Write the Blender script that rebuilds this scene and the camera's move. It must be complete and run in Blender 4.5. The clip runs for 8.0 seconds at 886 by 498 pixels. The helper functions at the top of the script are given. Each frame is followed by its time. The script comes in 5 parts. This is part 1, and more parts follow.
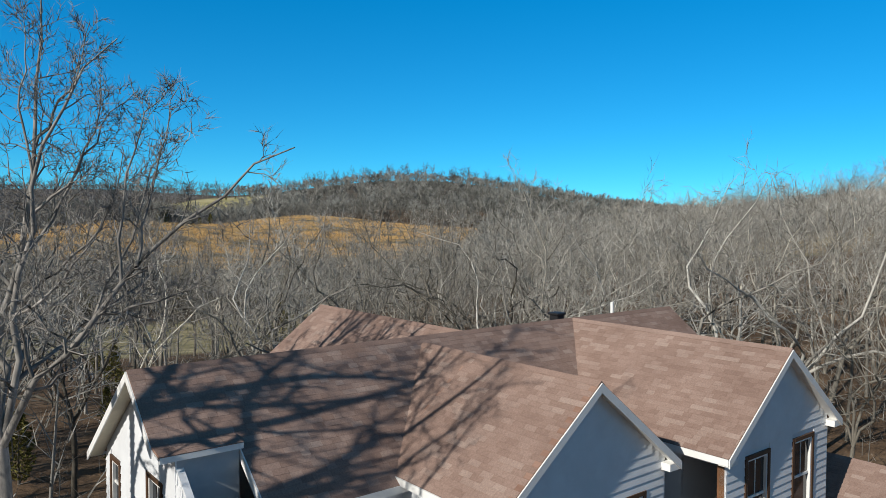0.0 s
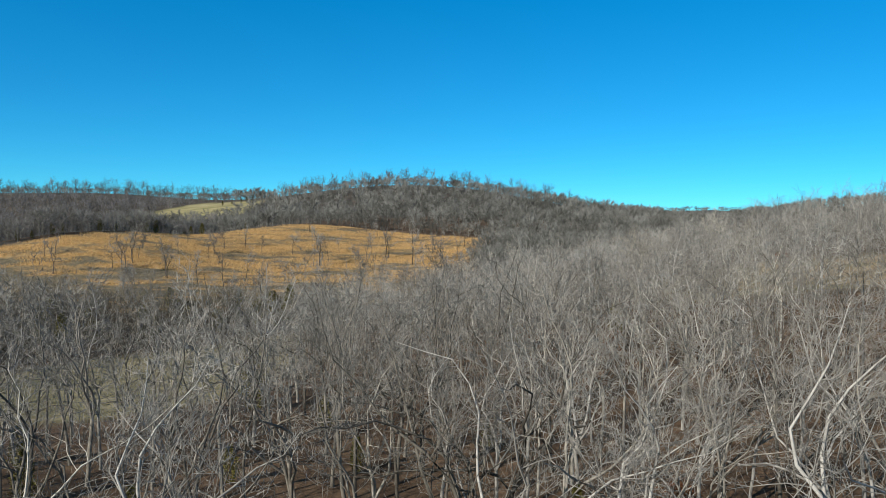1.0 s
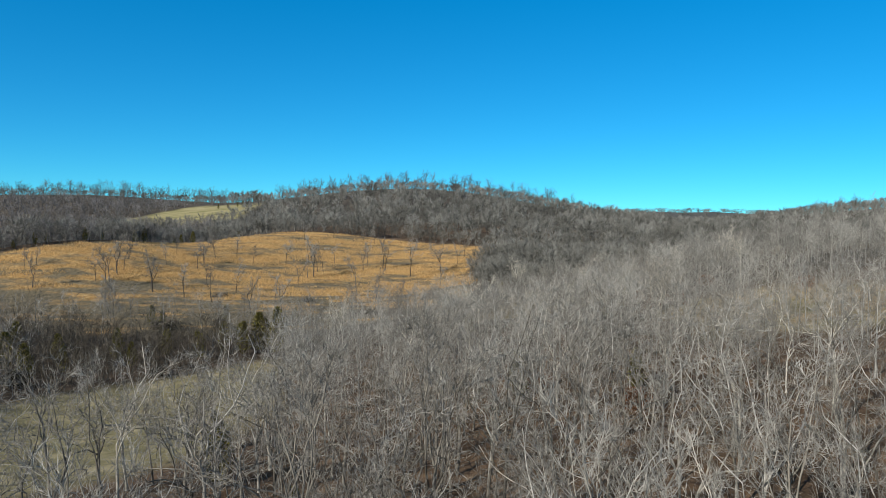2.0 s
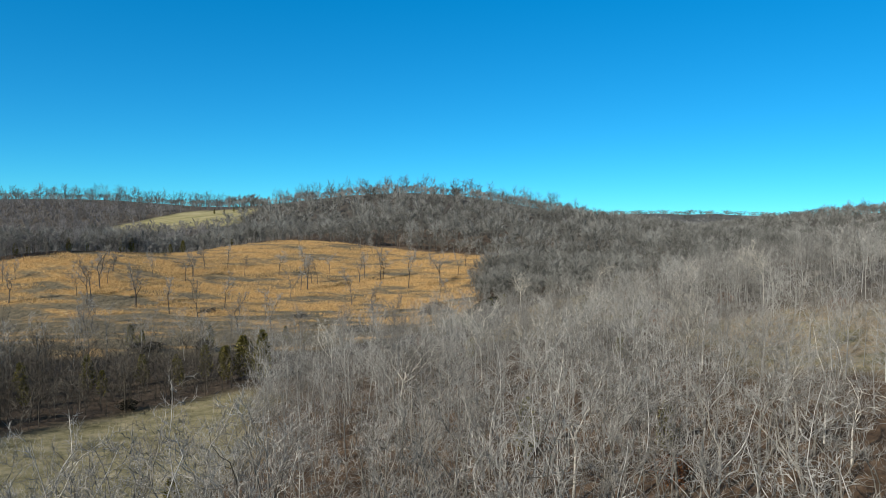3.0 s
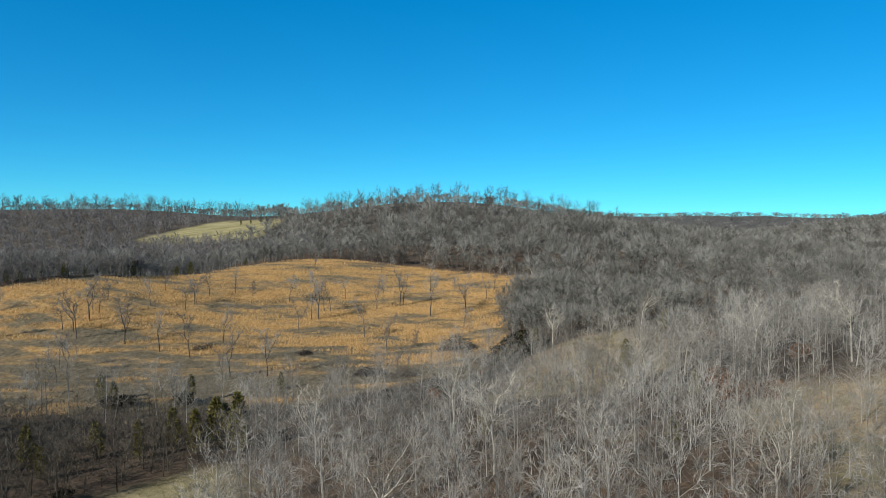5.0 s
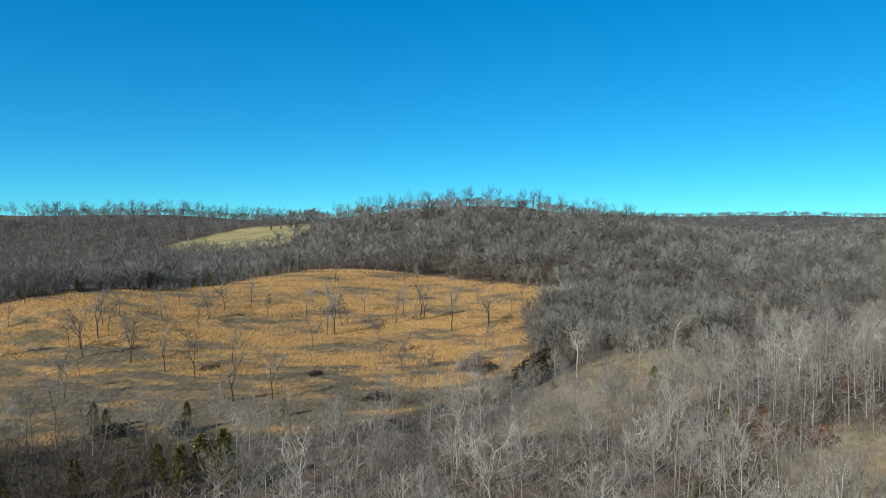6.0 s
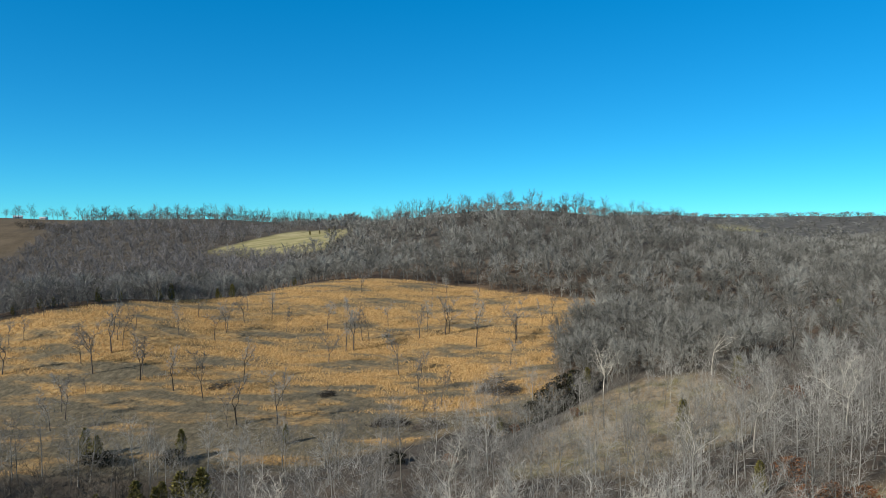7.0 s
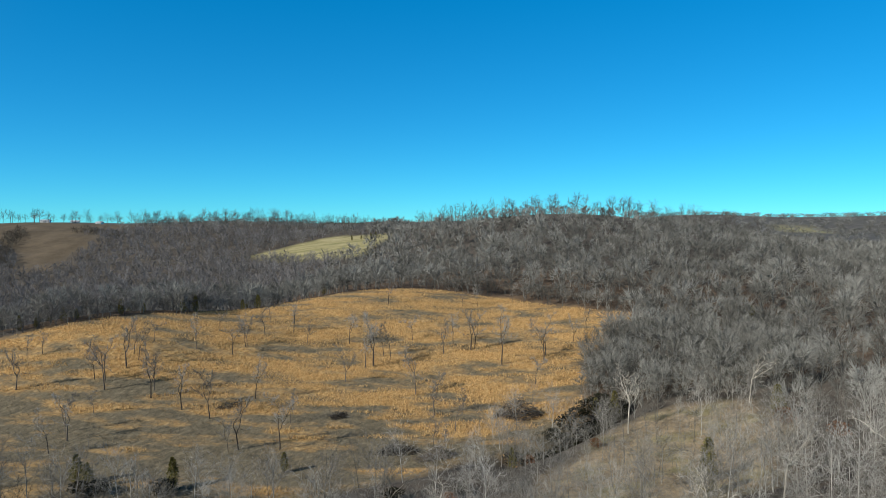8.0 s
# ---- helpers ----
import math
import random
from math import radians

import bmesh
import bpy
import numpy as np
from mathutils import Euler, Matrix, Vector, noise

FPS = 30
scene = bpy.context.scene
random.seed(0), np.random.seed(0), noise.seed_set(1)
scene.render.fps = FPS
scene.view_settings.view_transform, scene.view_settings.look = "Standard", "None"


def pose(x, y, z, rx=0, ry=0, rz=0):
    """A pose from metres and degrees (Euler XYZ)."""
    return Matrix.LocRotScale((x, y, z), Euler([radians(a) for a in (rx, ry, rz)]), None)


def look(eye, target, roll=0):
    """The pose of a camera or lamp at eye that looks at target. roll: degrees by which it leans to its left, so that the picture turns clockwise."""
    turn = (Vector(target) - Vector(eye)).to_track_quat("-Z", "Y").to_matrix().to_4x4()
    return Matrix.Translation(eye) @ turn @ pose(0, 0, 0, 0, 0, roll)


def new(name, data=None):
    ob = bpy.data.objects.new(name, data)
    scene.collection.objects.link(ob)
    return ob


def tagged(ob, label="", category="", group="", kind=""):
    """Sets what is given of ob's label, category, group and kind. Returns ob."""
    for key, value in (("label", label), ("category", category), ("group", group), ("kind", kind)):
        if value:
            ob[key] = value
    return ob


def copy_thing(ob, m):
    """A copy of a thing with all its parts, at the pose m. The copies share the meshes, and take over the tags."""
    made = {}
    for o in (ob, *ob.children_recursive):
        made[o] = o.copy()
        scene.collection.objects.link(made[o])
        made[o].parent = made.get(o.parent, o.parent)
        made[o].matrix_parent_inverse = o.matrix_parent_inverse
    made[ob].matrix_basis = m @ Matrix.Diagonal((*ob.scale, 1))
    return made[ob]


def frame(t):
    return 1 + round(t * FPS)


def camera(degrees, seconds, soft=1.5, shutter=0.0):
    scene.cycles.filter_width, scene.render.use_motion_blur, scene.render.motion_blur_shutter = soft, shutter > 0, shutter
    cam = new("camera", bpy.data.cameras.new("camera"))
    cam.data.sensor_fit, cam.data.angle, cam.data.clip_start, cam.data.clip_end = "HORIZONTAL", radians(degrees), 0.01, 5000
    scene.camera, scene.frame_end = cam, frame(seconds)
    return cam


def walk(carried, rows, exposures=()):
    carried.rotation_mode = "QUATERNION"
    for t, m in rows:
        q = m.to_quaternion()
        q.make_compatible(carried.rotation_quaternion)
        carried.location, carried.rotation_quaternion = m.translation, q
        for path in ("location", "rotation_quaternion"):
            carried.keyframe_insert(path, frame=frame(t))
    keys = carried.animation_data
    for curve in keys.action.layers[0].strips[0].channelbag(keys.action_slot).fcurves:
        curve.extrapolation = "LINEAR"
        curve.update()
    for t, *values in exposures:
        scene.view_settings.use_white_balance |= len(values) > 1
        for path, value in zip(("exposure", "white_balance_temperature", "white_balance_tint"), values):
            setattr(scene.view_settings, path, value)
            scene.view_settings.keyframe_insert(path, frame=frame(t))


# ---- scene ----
cam = camera(62.2, 8.0, soft=0.5)
PATH = [
    (0, (-0.071, 0.064, 11.344), (0.169, 40.044, 9.804), 0.3),
    (0.3, (0.142, 3.096, 12.636), (0.222, 43.056, 10.876), 0.3),
    (0.5, (0.212, 5.168, 13.463), (0.432, 45.148, 11.923), 0.2),
    (0.7, (0.271, 7.508, 14.244), (0.591, 47.488, 12.844), 0.25),
    (1, (0.498, 11.032, 15.573), (0.678, 51.012, 14.033), 0.3),
    (1.5, (0.722, 17.011, 17.694), (0.882, 56.991, 16.154), 0.5),
    (2, (0.897, 22.075, 19.293), (1.057, 62.055, 17.733), 0.5),
    (3.5, (2.021, 40.183, 23.563), (1.961, 80.143, 22.103), 0.3),
    (4, (3.004, 46.406, 25.154), (2.544, 86.386, 23.694), 0.2),
    (4.5, (4.471, 52.894, 26.755), (3.251, 92.834, 25.315), 0.2),
    (6, (11.249, 70.649, 31.470), (6.989, 110.389, 30.070), -0.2),
    (6.5, (14.262, 76.387, 32.989), (8.682, 115.967, 31.589), -0.3),
    (7, (17.520, 82.056, 34.468), (10.560, 121.416, 33.108), -0.3),
    (7.5, (20.973, 87.736, 35.986), (12.553, 126.816, 34.626), -0.4),
    (8, (24.480, 93.286, 37.394), (14.580, 132.026, 36.074), -0.5),
]
walk(cam, [(t, look(eye, target, roll)) for t, eye, target, roll in PATH])

# ---- daylight: low winter sun from behind on the left, deep blue sky ----
SUN = Vector((-0.606, -0.616, 0.50)).normalized()
world = bpy.data.worlds.new("sky")
scene.world = world
world.use_nodes = True
wn = world.node_tree
wn.nodes.clear()
sky = wn.nodes.new("ShaderNodeTexSky")
sky.sky_type = "NISHITA"
sky.sun_disc = False
sky.sun_elevation = math.asin(SUN.z)
sky.sun_rotation = math.atan2(SUN.x, SUN.y)
sky.air_density, sky.dust_density, sky.ozone_density, sky.altitude = 0.7, 0.0, 3.0, 1500.0
deep = wn.nodes.new("ShaderNodeHueSaturation")
tint = wn.nodes.new("ShaderNodeMix")
tint.data_type, tint.blend_type = "RGBA", "MULTIPLY"
tint.inputs[0].default_value = 1.0
# deep blue away from the sun, paler and warmer towards it
way = wn.nodes.new("ShaderNodeTexCoord")
toward = wn.nodes.new("ShaderNodeVectorMath")
toward.operation = "DOT_PRODUCT"
toward.inputs[1].default_value = SUN
near_sun = wn.nodes.new("ShaderNodeMapRange")
near_sun.interpolation_type = "SMOOTHSTEP"
near_sun.inputs["From Min"].default_value, near_sun.inputs["From Max"].default_value = 0.05, 0.85
hue = wn.nodes.new("ShaderNodeMix")
hue.data_type = "RGBA"
# a little paler low over the horizon
split = wn.nodes.new("ShaderNodeSeparateXYZ")
low_sky = wn.nodes.new("ShaderNodeMapRange")
low_sky.inputs["From Min"].default_value, low_sky.inputs["From Max"].default_value = 0.0, 0.30
depth = wn.nodes.new("ShaderNodeMix")
depth.data_type = "RGBA"
depth.inputs[6].default_value = (0.21, 0.76, 0.89, 1)
depth.inputs[7].default_value = (0.012, 0.80, 0.94, 1)
wn.links.new(way.outputs["Generated"], split.inputs[0])
wn.links.new(split.outputs["Z"], low_sky.inputs["Value"])
wn.links.new(low_sky.outputs[0], depth.inputs[0])
# darker and more neutral towards the zenith
high_sky = wn.nodes.new("ShaderNodeMapRange")
high_sky.inputs["From Min"].default_value, high_sky.inputs["From Max"].default_value = 0.33, 0.75
top = wn.nodes.new("ShaderNodeMix")
top.data_type = "RGBA"
top.inputs[7].default_value = (0.42, 0.46, 0.42, 1)
wn.links.new(split.outputs["Z"], high_sky.inputs["Value"])
wn.links.new(high_sky.outputs[0], top.inputs[0])
wn.links.new(depth.outputs[2], top.inputs[6])
wn.links.new(top.outputs[2], hue.inputs[6])
hue.inputs[7].default_value = (0.85, 0.52, 0.36, 1)
wn.links.new(way.outputs["Generated"], toward.inputs[0])
wn.links.new(toward.outputs["Value"], near_sun.inputs["Value"])
wn.links.new(near_sun.outputs[0], hue.inputs[0])
wn.links.new(hue.outputs[2], tint.inputs[7])
deep.inputs["Hue"].default_value = 0.5
deep.inputs["Saturation"].default_value = 1.42
deep.inputs["Value"].default_value = 1.75
soften = wn.nodes.new("ShaderNodeGamma")
soften.inputs["Gamma"].default_value = 0.70
back = wn.nodes.new("ShaderNodeBackground")
back.inputs["Strength"].default_value = 0.15
wout = wn.nodes.new("ShaderNodeOutputWorld")
wn.links.new(sky.outputs[0], soften.inputs["Color"])
wn.links.new(soften.outputs[0], deep.inputs["Color"])
wn.links.new(deep.outputs[0], tint.inputs[6])
wn.links.new(tint.outputs[2], back.inputs[0])
wn.links.new(back.outputs[0], wout.inputs[0])
sun = new("sun", bpy.data.lights.new("sun", "SUN"))
sun.data.energy, sun.data.angle, sun.data.color = 4.9, radians(0.53), (1.0, 0.945, 0.86)
sun.matrix_world = look((0, 0, 80), Vector((0, 0, 80)) - SUN)
scene.view_settings.exposure = 0.0


# ---- materials ----
def material(name, rough=0.9, metal=0.0):
    m = bpy.data.materials.new(name)
    m.use_nodes = True
    b = m.node_tree.nodes["Principled BSDF"]
    b.inputs["Roughness"].default_value = rough
    b.inputs["Metallic"].default_value = metal
    b.inputs["Specular IOR Level"].default_value = 0.25
    return m, m.node_tree, b


def node(nt, kind, **sets):
    n = nt.nodes.new(kind)
    for k, v in sets.items():
        n.inputs[k].default_value = v
    return n


def ramp(nt, source, stops):
    r = nt.nodes.new("ShaderNodeValToRGB")
    while len(r.color_ramp.elements) < len(stops):
        r.color_ramp.elements.new(0.5)
    for e, (p, c) in zip(r.color_ramp.elements, stops):
        e.position, e.color = p, (*c, 1)
    nt.links.new(source, r.inputs[0])
    return r.outputs[0]


def blend(nt, fac, a, b, how="MIX"):
    m = nt.nodes.new("ShaderNodeMix")
    m.data_type, m.blend_type = "RGBA", how
    for sock, v in ((m.inputs[0], fac), (m.inputs[6], a), (m.inputs[7], b)):
        if isinstance(v, (int, float)):
            sock.default_value = v
        elif isinstance(v, tuple):
            sock.default_value = (*v, 1)
        else:
            nt.links.new(v, sock)
    return m.outputs[2]


def grain(nt, scale, detail=4.0, rough=0.6, coords=None, stretch=None):
    n = node(nt, "ShaderNodeTexNoise", Scale=scale, Detail=detail, Roughness=rough)
    if coords is not None:
        if stretch:
            mp = nt.nodes.new("ShaderNodeMapping")
            mp.inputs["Scale"].default_value = stretch
            nt.links.new(coords, mp.inputs[0])
            coords = mp.outputs[0]
        nt.links.new(coords, n.inputs["Vector"])
    return n.outputs[0]


def bump(nt, b, height, strength, distance):
    n = node(nt, "ShaderNodeBump", Strength=strength, Distance=distance)
    nt.links.new(height, n.inputs["Height"])
    nt.links.new(n.outputs[0], b.inputs["Normal"])


def where(nt, kind="Object"):
    return nt.nodes.new("ShaderNodeTexCoord").outputs[kind]


def bark(name, dark, light, per, low=0.46, high=1.55):
    m, nt, b = material(name)
    c = where(nt)
    col = ramp(nt, grain(nt, 3.0, 6.0, 0.7, c, (1, 1, 0.3)), [(0.3, dark), (0.7, light)])
    if per == "tree":
        info = nt.nodes.new("ShaderNodeAttribute")
        info.attribute_name = "tone"
        r = info.outputs["Fac"]
    else:
        info = nt.nodes.new("ShaderNodeObjectInfo" if per == "object" else "ShaderNodeNewGeometry")
        r = info.outputs["Random" if per == "object" else "Random Per Island"]
    tone = ramp(nt, r, [(0.0, (low, low * 0.97, low * 0.92)), (0.5, (0.95, 0.93, 0.9)), (1.0, (high, high * 0.99, high * 0.97))])
    nt.links.new(blend(nt, 1.0, col, tone, "MULTIPLY"), b.inputs["Base Color"])
    return m


def paint(name, colour, rough=0.5, dirt=0.12):
    m, nt, b = material(name, rough)
    c = where(nt)
    worn = tuple(v * (1 - dirt) for v in colour)
    col = ramp(nt, grain(nt, 1.3, 6.0, 0.65, c), [(0.35, worn), (0.7, colour)])
    nt.links.new(col, b.inputs["Base Color"])
    bump(nt, b, grain(nt, 60.0, 3.0, 0.5, c), 0.15, 0.002)
    return m


BARK = bark("grey_bark", (0.085, 0.079, 0.067), (0.28, 0.262, 0.225), "object")
PALE_BARK = bark("pale_bark", (0.25, 0.238, 0.205), (0.60, 0.575, 0.51), "object")
DARK_BARK = bark("dark_bark", (0.06, 0.052, 0.045), (0.17, 0.15, 0.13), "object")
TWIG = bark("bare_twigs", (0.158, 0.155, 0.142), (0.36, 0.353, 0.328), "object", 0.6, 1.5)
WOODS = bark("bare_twigs_of_woods", (0.17, 0.168, 0.156), (0.385, 0.382, 0.357), "tree", 0.45, 1.6)
FAR_WOODS = bark("far_bare_twigs", (0.112, 0.115, 0.106), (0.288, 0.293, 0.274), "tree", 0.45, 1.5)
# FAR_WOODS in a cooler grey: the hollow's shade is put into the colour
SHADED_WOODS = bark("shade_grey_twigs", (0.118, 0.117, 0.12), (0.27, 0.268, 0.272), "tree", 0.7, 1.3)
LICHEN_BARK = bark("lichen_grey_bark", (0.22, 0.215, 0.20), (0.50, 0.49, 0.455), "island", 0.75, 1.25)
CREST = bark("dark_crest_twigs", (0.075, 0.068, 0.06), (0.18, 0.165, 0.145), "tree", 0.6, 1.4)
FURROWED = bark("furrowed_grey_bark", (0.09, 0.085, 0.08), (0.36, 0.345, 0.325), "island", 0.8, 1.2)
DARK_WOODS = bark("dark_thicket_twigs", (0.07, 0.062, 0.05), (0.15, 0.135, 0.11), "tree")
CEDAR = bark("cedar_foliage", (0.075, 0.078, 0.022), (0.24, 0.21, 0.062), "island")
# near-black, so that its shrubs read as deep shade
SHADE_GREEN = bark("shade_evergreen_leaves", (0.008, 0.009, 0.005), (0.028, 0.03, 0.014), "island")
RUST = bark("dry_oak_leaves", (0.12, 0.05, 0.025), (0.26, 0.12, 0.05), "island")
GRASS = bark("dry_grass_blades", (0.46, 0.295, 0.118), (0.82, 0.585, 0.285), "island", 0.7, 1.2)
DULL_GRASS = bark("dull_grass_blades", (0.19, 0.158, 0.10), (0.40, 0.332, 0.215), "island", 0.75, 1.2)
WHITE = paint("white_trim_paint", (0.80, 0.80, 0.78), 0.45)
SIDING = paint("white_lap_siding", (0.70, 0.72, 0.74), 0.5)
BROWN = paint("brown_window_trim", (0.10, 0.055, 0.032), 0.55, 0.3)
POST = paint("stained_cedar_post", (0.20, 0.10, 0.05), 0.6, 0.35)
GREY = paint("grey_panel", (0.42, 0.45, 0.47), 0.35, 0.2)
SOFFIT = paint("cream_soffit", (0.62, 0.57, 0.45), 0.6, 0.2)
BLACK = paint("black_metal_vent", (0.02, 0.02, 0.022), 0.5)
PVC = paint("white_pipe_plastic", (0.82, 0.82, 0.80), 0.4)
DARKROOM = paint("dark_interior", (0.03, 0.03, 0.035), 0.8)


def glass_material():
    m, nt, b = material("window_glass", 0.05)
    b.inputs["Base Color"].default_value = (0.02, 0.024, 0.028, 1)
    b.inputs["Specular IOR Level"].default_value = 0.5
    bump(nt, b, grain(nt, 1.5, 1.0, 0.5, where(nt)), 0.05, 0.01)
    return m


GLASS = glass_material()


def shingle_material():
    m, nt, b = material("brown_asphalt_shingles", 0.95)
    uv = where(nt, "UV")
    br = node(nt, "ShaderNodeTexBrick", Scale=1.0)
    br.inputs["Color1"].default_value = (0.0, 0.0, 0.0, 1)
    br.inputs["Color2"].default_value = (1.0, 1.0, 1.0, 1)
    br.inputs["Mortar"].default_value = (0.0, 0.0, 0.0, 1)
    br.inputs["Mortar Size"].default_value = 0.006
    br.inputs["Brick Width"].default_value = 0.33
    br.inputs["Row Height"].default_value = 0.145
    nt.links.new(uv, br.inputs["Vector"])
    tab = ramp(nt, br.outputs["Color"], [(0.0, (0.235, 0.138, 0.104)), (0.5, (0.262, 0.158, 0.12)), (1.0, (0.30, 0.195, 0.15))])
    wide = ramp(nt, grain(nt, 0.6, 5.0, 0.6, uv, (1, 2.5, 1)), [(0.3, (0.85, 0.82, 0.8)), (0.7, (1.12, 1.12, 1.12))])
    streak = ramp(nt, grain(nt, 5.0, 3.0, 0.6, uv, (0.5, 2.0, 1)), [(0.35, (0.88, 0.88, 0.88)), (0.7, (1.12, 1.14, 1.14))])
    col = blend(nt, 1.0, blend(nt, 1.0, tab, wide, "MULTIPLY"), streak, "MULTIPLY")
    nt.links.new(col, b.inputs["Base Color"])
    bump(nt, b, br.outputs["Fac"], 0.6, -0.012)
    return m


SHINGLE = shingle_material()


def tab_material():
    m, nt, b = material("brown_shingle_tabs", 0.95)
    geo, info = nt.nodes.new("ShaderNodeNewGeometry"), nt.nodes.new("ShaderNodeObjectInfo")
    both = nt.nodes.new("ShaderNodeMath")
    both.operation = "ADD"
    nt.links.new(geo.outputs["Random Per Island"], both.inputs[0])
    nt.links.new(info.outputs["Random"], both.inputs[1])
    one = nt.nodes.new("ShaderNodeMath")
    one.operation = "FRACT"
    nt.links.new(both.outputs[0], one.inputs[0])
    p = geo.outputs["Position"]
    tab = ramp(nt, one.outputs[0], [(0.0, (0.235, 0.161, 0.131)), (0.45, (0.264, 0.184, 0.151)), (0.8, (0.287, 0.206, 0.171)), (1.0, (0.328, 0.249, 0.210))])
    wide = ramp(nt, grain(nt, 0.7, 5.0, 0.6, p), [(0.3, (0.86, 0.83, 0.82)), (0.7, (1.1, 1.1, 1.1))])
    grit = ramp(nt, grain(nt, 26.0, 3.0, 0.7, p), [(0.3, (0.82, 0.82, 0.82)), (0.7, (1.16, 1.16, 1.16))])
    nt.links.new(blend(nt, 1.0, blend(nt, 1.0, tab, wide, "MULTIPLY"), grit, "MULTIPLY"), b.inputs["Base Color"])
    return m


TAB = tab_material()


# ---- the lie of the land ----
NEAR_HILLS = [(-30, 20, -1.7), (20, 45, -5.9), (-55, 95, -3.8), (-50, 160, -6.3), (50, 150, -5.9), (15, 215, -3.3), (90, 90, -5.6), (0, 255, -5.7),
              (-60, 235, -1.8), (-40, 290, -1.0), (-85, 335, 6.0), (-20, 350, -2.0), (30, 300, -3.7), (-10, 110, -6.6), (50, 220, -5.2),
              (-110, 265, 1.4), (-130, 290, 13.1), (-60, 360, 5.3), (0, 165, -3.3), (-25, 205, -3.8), (20, 350, 2.1), (-172, 262, 8.0)]
FAR_HILLS = [(0, 0, 1.7), (-150, 180, -4.7), (150, 150, 22.2), (0, 430, 10.1), (30, 560, 24.4), (-120, 600, 15.9), (180, 560, -1.4), (-220, 420, -6.9),
             (-320, 720, 40.1), (380, 730, 21.6), (150, 350, -7.8), (-330, 560, -7.4), (0, 740, 28.7), (-500, 700, 12.2), (260, 860, 6.5),
             (320, 380, 18.8), (-450, 540, -4.5), (-170, -60, 6.2), (-620, 720, 35.0), (500, 620, 27.3), (-170, 730, -2.1), (150, 720, -7.9)]


def land(x, y):
    """Height of the ground at x, y (arrays or numbers)."""
    x, y = np.asarray(x, float), np.asarray(y, float)
    s = np.clip((np.hypot(x, y - 250) - 500) / 2000, 0, 1)
    z = 52 * s * s * (3 - 2 * s) - 4
    for hills, width in ((NEAR_HILLS, 30.0), (FAR_HILLS, 120.0)):
        for hx, hy, high in hills:
            z = z + high * np.exp(-((x - hx) ** 2 + (y - hy) ** 2) / (2 * width * width))
    far = np.clip((np.hypot(x, y - 250) - 700) / 600, 0, 1)
    z = z + far * (8 * np.sin(x / 310 + 1.0) * np.cos(y / 420) + 6 * np.sin(x / 140 + y / 230) + 5 * np.sin(x / 73 + y / 900 + 1.7))
    # the draw beside the field, with a steep bank on its shaded side
    along = (x - 6) * 0.55 + (y - 232) * 0.835
    off = (x - 6) * 0.835 - (y - 232) * 0.55 + 2.6
    return z - 4.4 * np.exp(-np.where(off > 0, off / 3.6, off / 2.6) ** 2) * np.exp(-((along - 17) / 24.0) ** 4)


FIELD = [(-165, 184), (-79, 188), (-60, 194), (-40, 199), (-24, 206), (-14, 216), (-6, 226), (7, 236), (14, 252), (13, 280), (13, 310), (26, 342), (10, 348), (-19, 360),
         (-45, 363), (-72, 352), (-94, 338), (-113, 298), (-135, 272), (-165, 249)]
MEADOW = [(-34, 80), (-24, 100), (-22, 122), (-29, 166), (-38, 166), (-52, 148), (-60, 132), (-66, 108), (-58, 84)]
CLEARING = [(40, 126), (44, 150), (43, 165), (52, 176), (70, 168), (84, 140), (62, 114)]
BANK = [(5, 198), (13, 222), (18, 240), (27, 254), (46, 257), (52, 234), (44, 206), (26, 190)]
PASTURE = [(-245, 576), (-227, 594), (-211, 618), (-197, 631), (-150, 604), (-134, 575), (-136, 534), (-130, 505), (-152, 516), (-182, 532)]
HIGH_PASTURE = [(-600, 660), (-590, 760), (-440, 750), (-430, 690), (-455, 655), (-425, 640), (-400, 565), (-415, 540), (-460, 590), (-540, 620)]
DRAW = [(-10, 216), (-8, 250), (8, 264), (24, 264), (22, 240), (13, 214), (2, 204)]
FAR_FIELD = [(305, 1640), (335, 1860), (425, 1900), (405, 1640)]
YARD = [(-16, 2), (-14, 24), (-4, 36), (12, 34), (22, 24), (18, 4)]


def inside(poly, x, y):
    x, y = np.asarray(x, float), np.asarray(y, float)
    res = np.zeros(np.broadcast(x, y).shape, bool)
    for (x0, y0), (x1, y1) in zip(poly, poly[1:] + poly[:1]):
        crosses = (y0 > y) != (y1 > y)
        res ^= crosses & (x < (x1 - x0) * (y - y0) / (y1 - y0 + 1e-9) + x0)
    return res


def wobble(x, y, size, seed=0.0):
    return (np.sin(x / size + seed) * np.cos(y / size * 1.3 + seed * 2) + 0.6 * np.sin(x / size * 2.3 - y / size * 1.7 + seed)) / 1.6


def smooth_inside(poly, x, y, edge=2.0):
    """Share of a small ring round the point that lies inside: a soft, uneven border."""
    x = x + 2.5 * wobble(x, y, 7.0, 1.0)
    y = y + 2.5 * wobble(x, y, 6.0, 2.0)
    return sum(inside(poly, x + edge * math.cos(a), y + edge * math.sin(a)).astype(float) for a in (0.3, 1.6, 2.8, 4.1, 5.4)) / 5


def thick_grass(x, y):
    """Uneven patches: how thick the tall grass grows."""
    x = x + 6 * wobble(x, y, 17.0, 4.0)
    return 0.35 + 0.34 * wobble(x, y * 1.6, 9.0, 3.0) + 0.3 * wobble(x * 0.6, y * 1.9, 3.4, 5.0) + np.clip((y - 247) / 75, -0.33, 0.14)


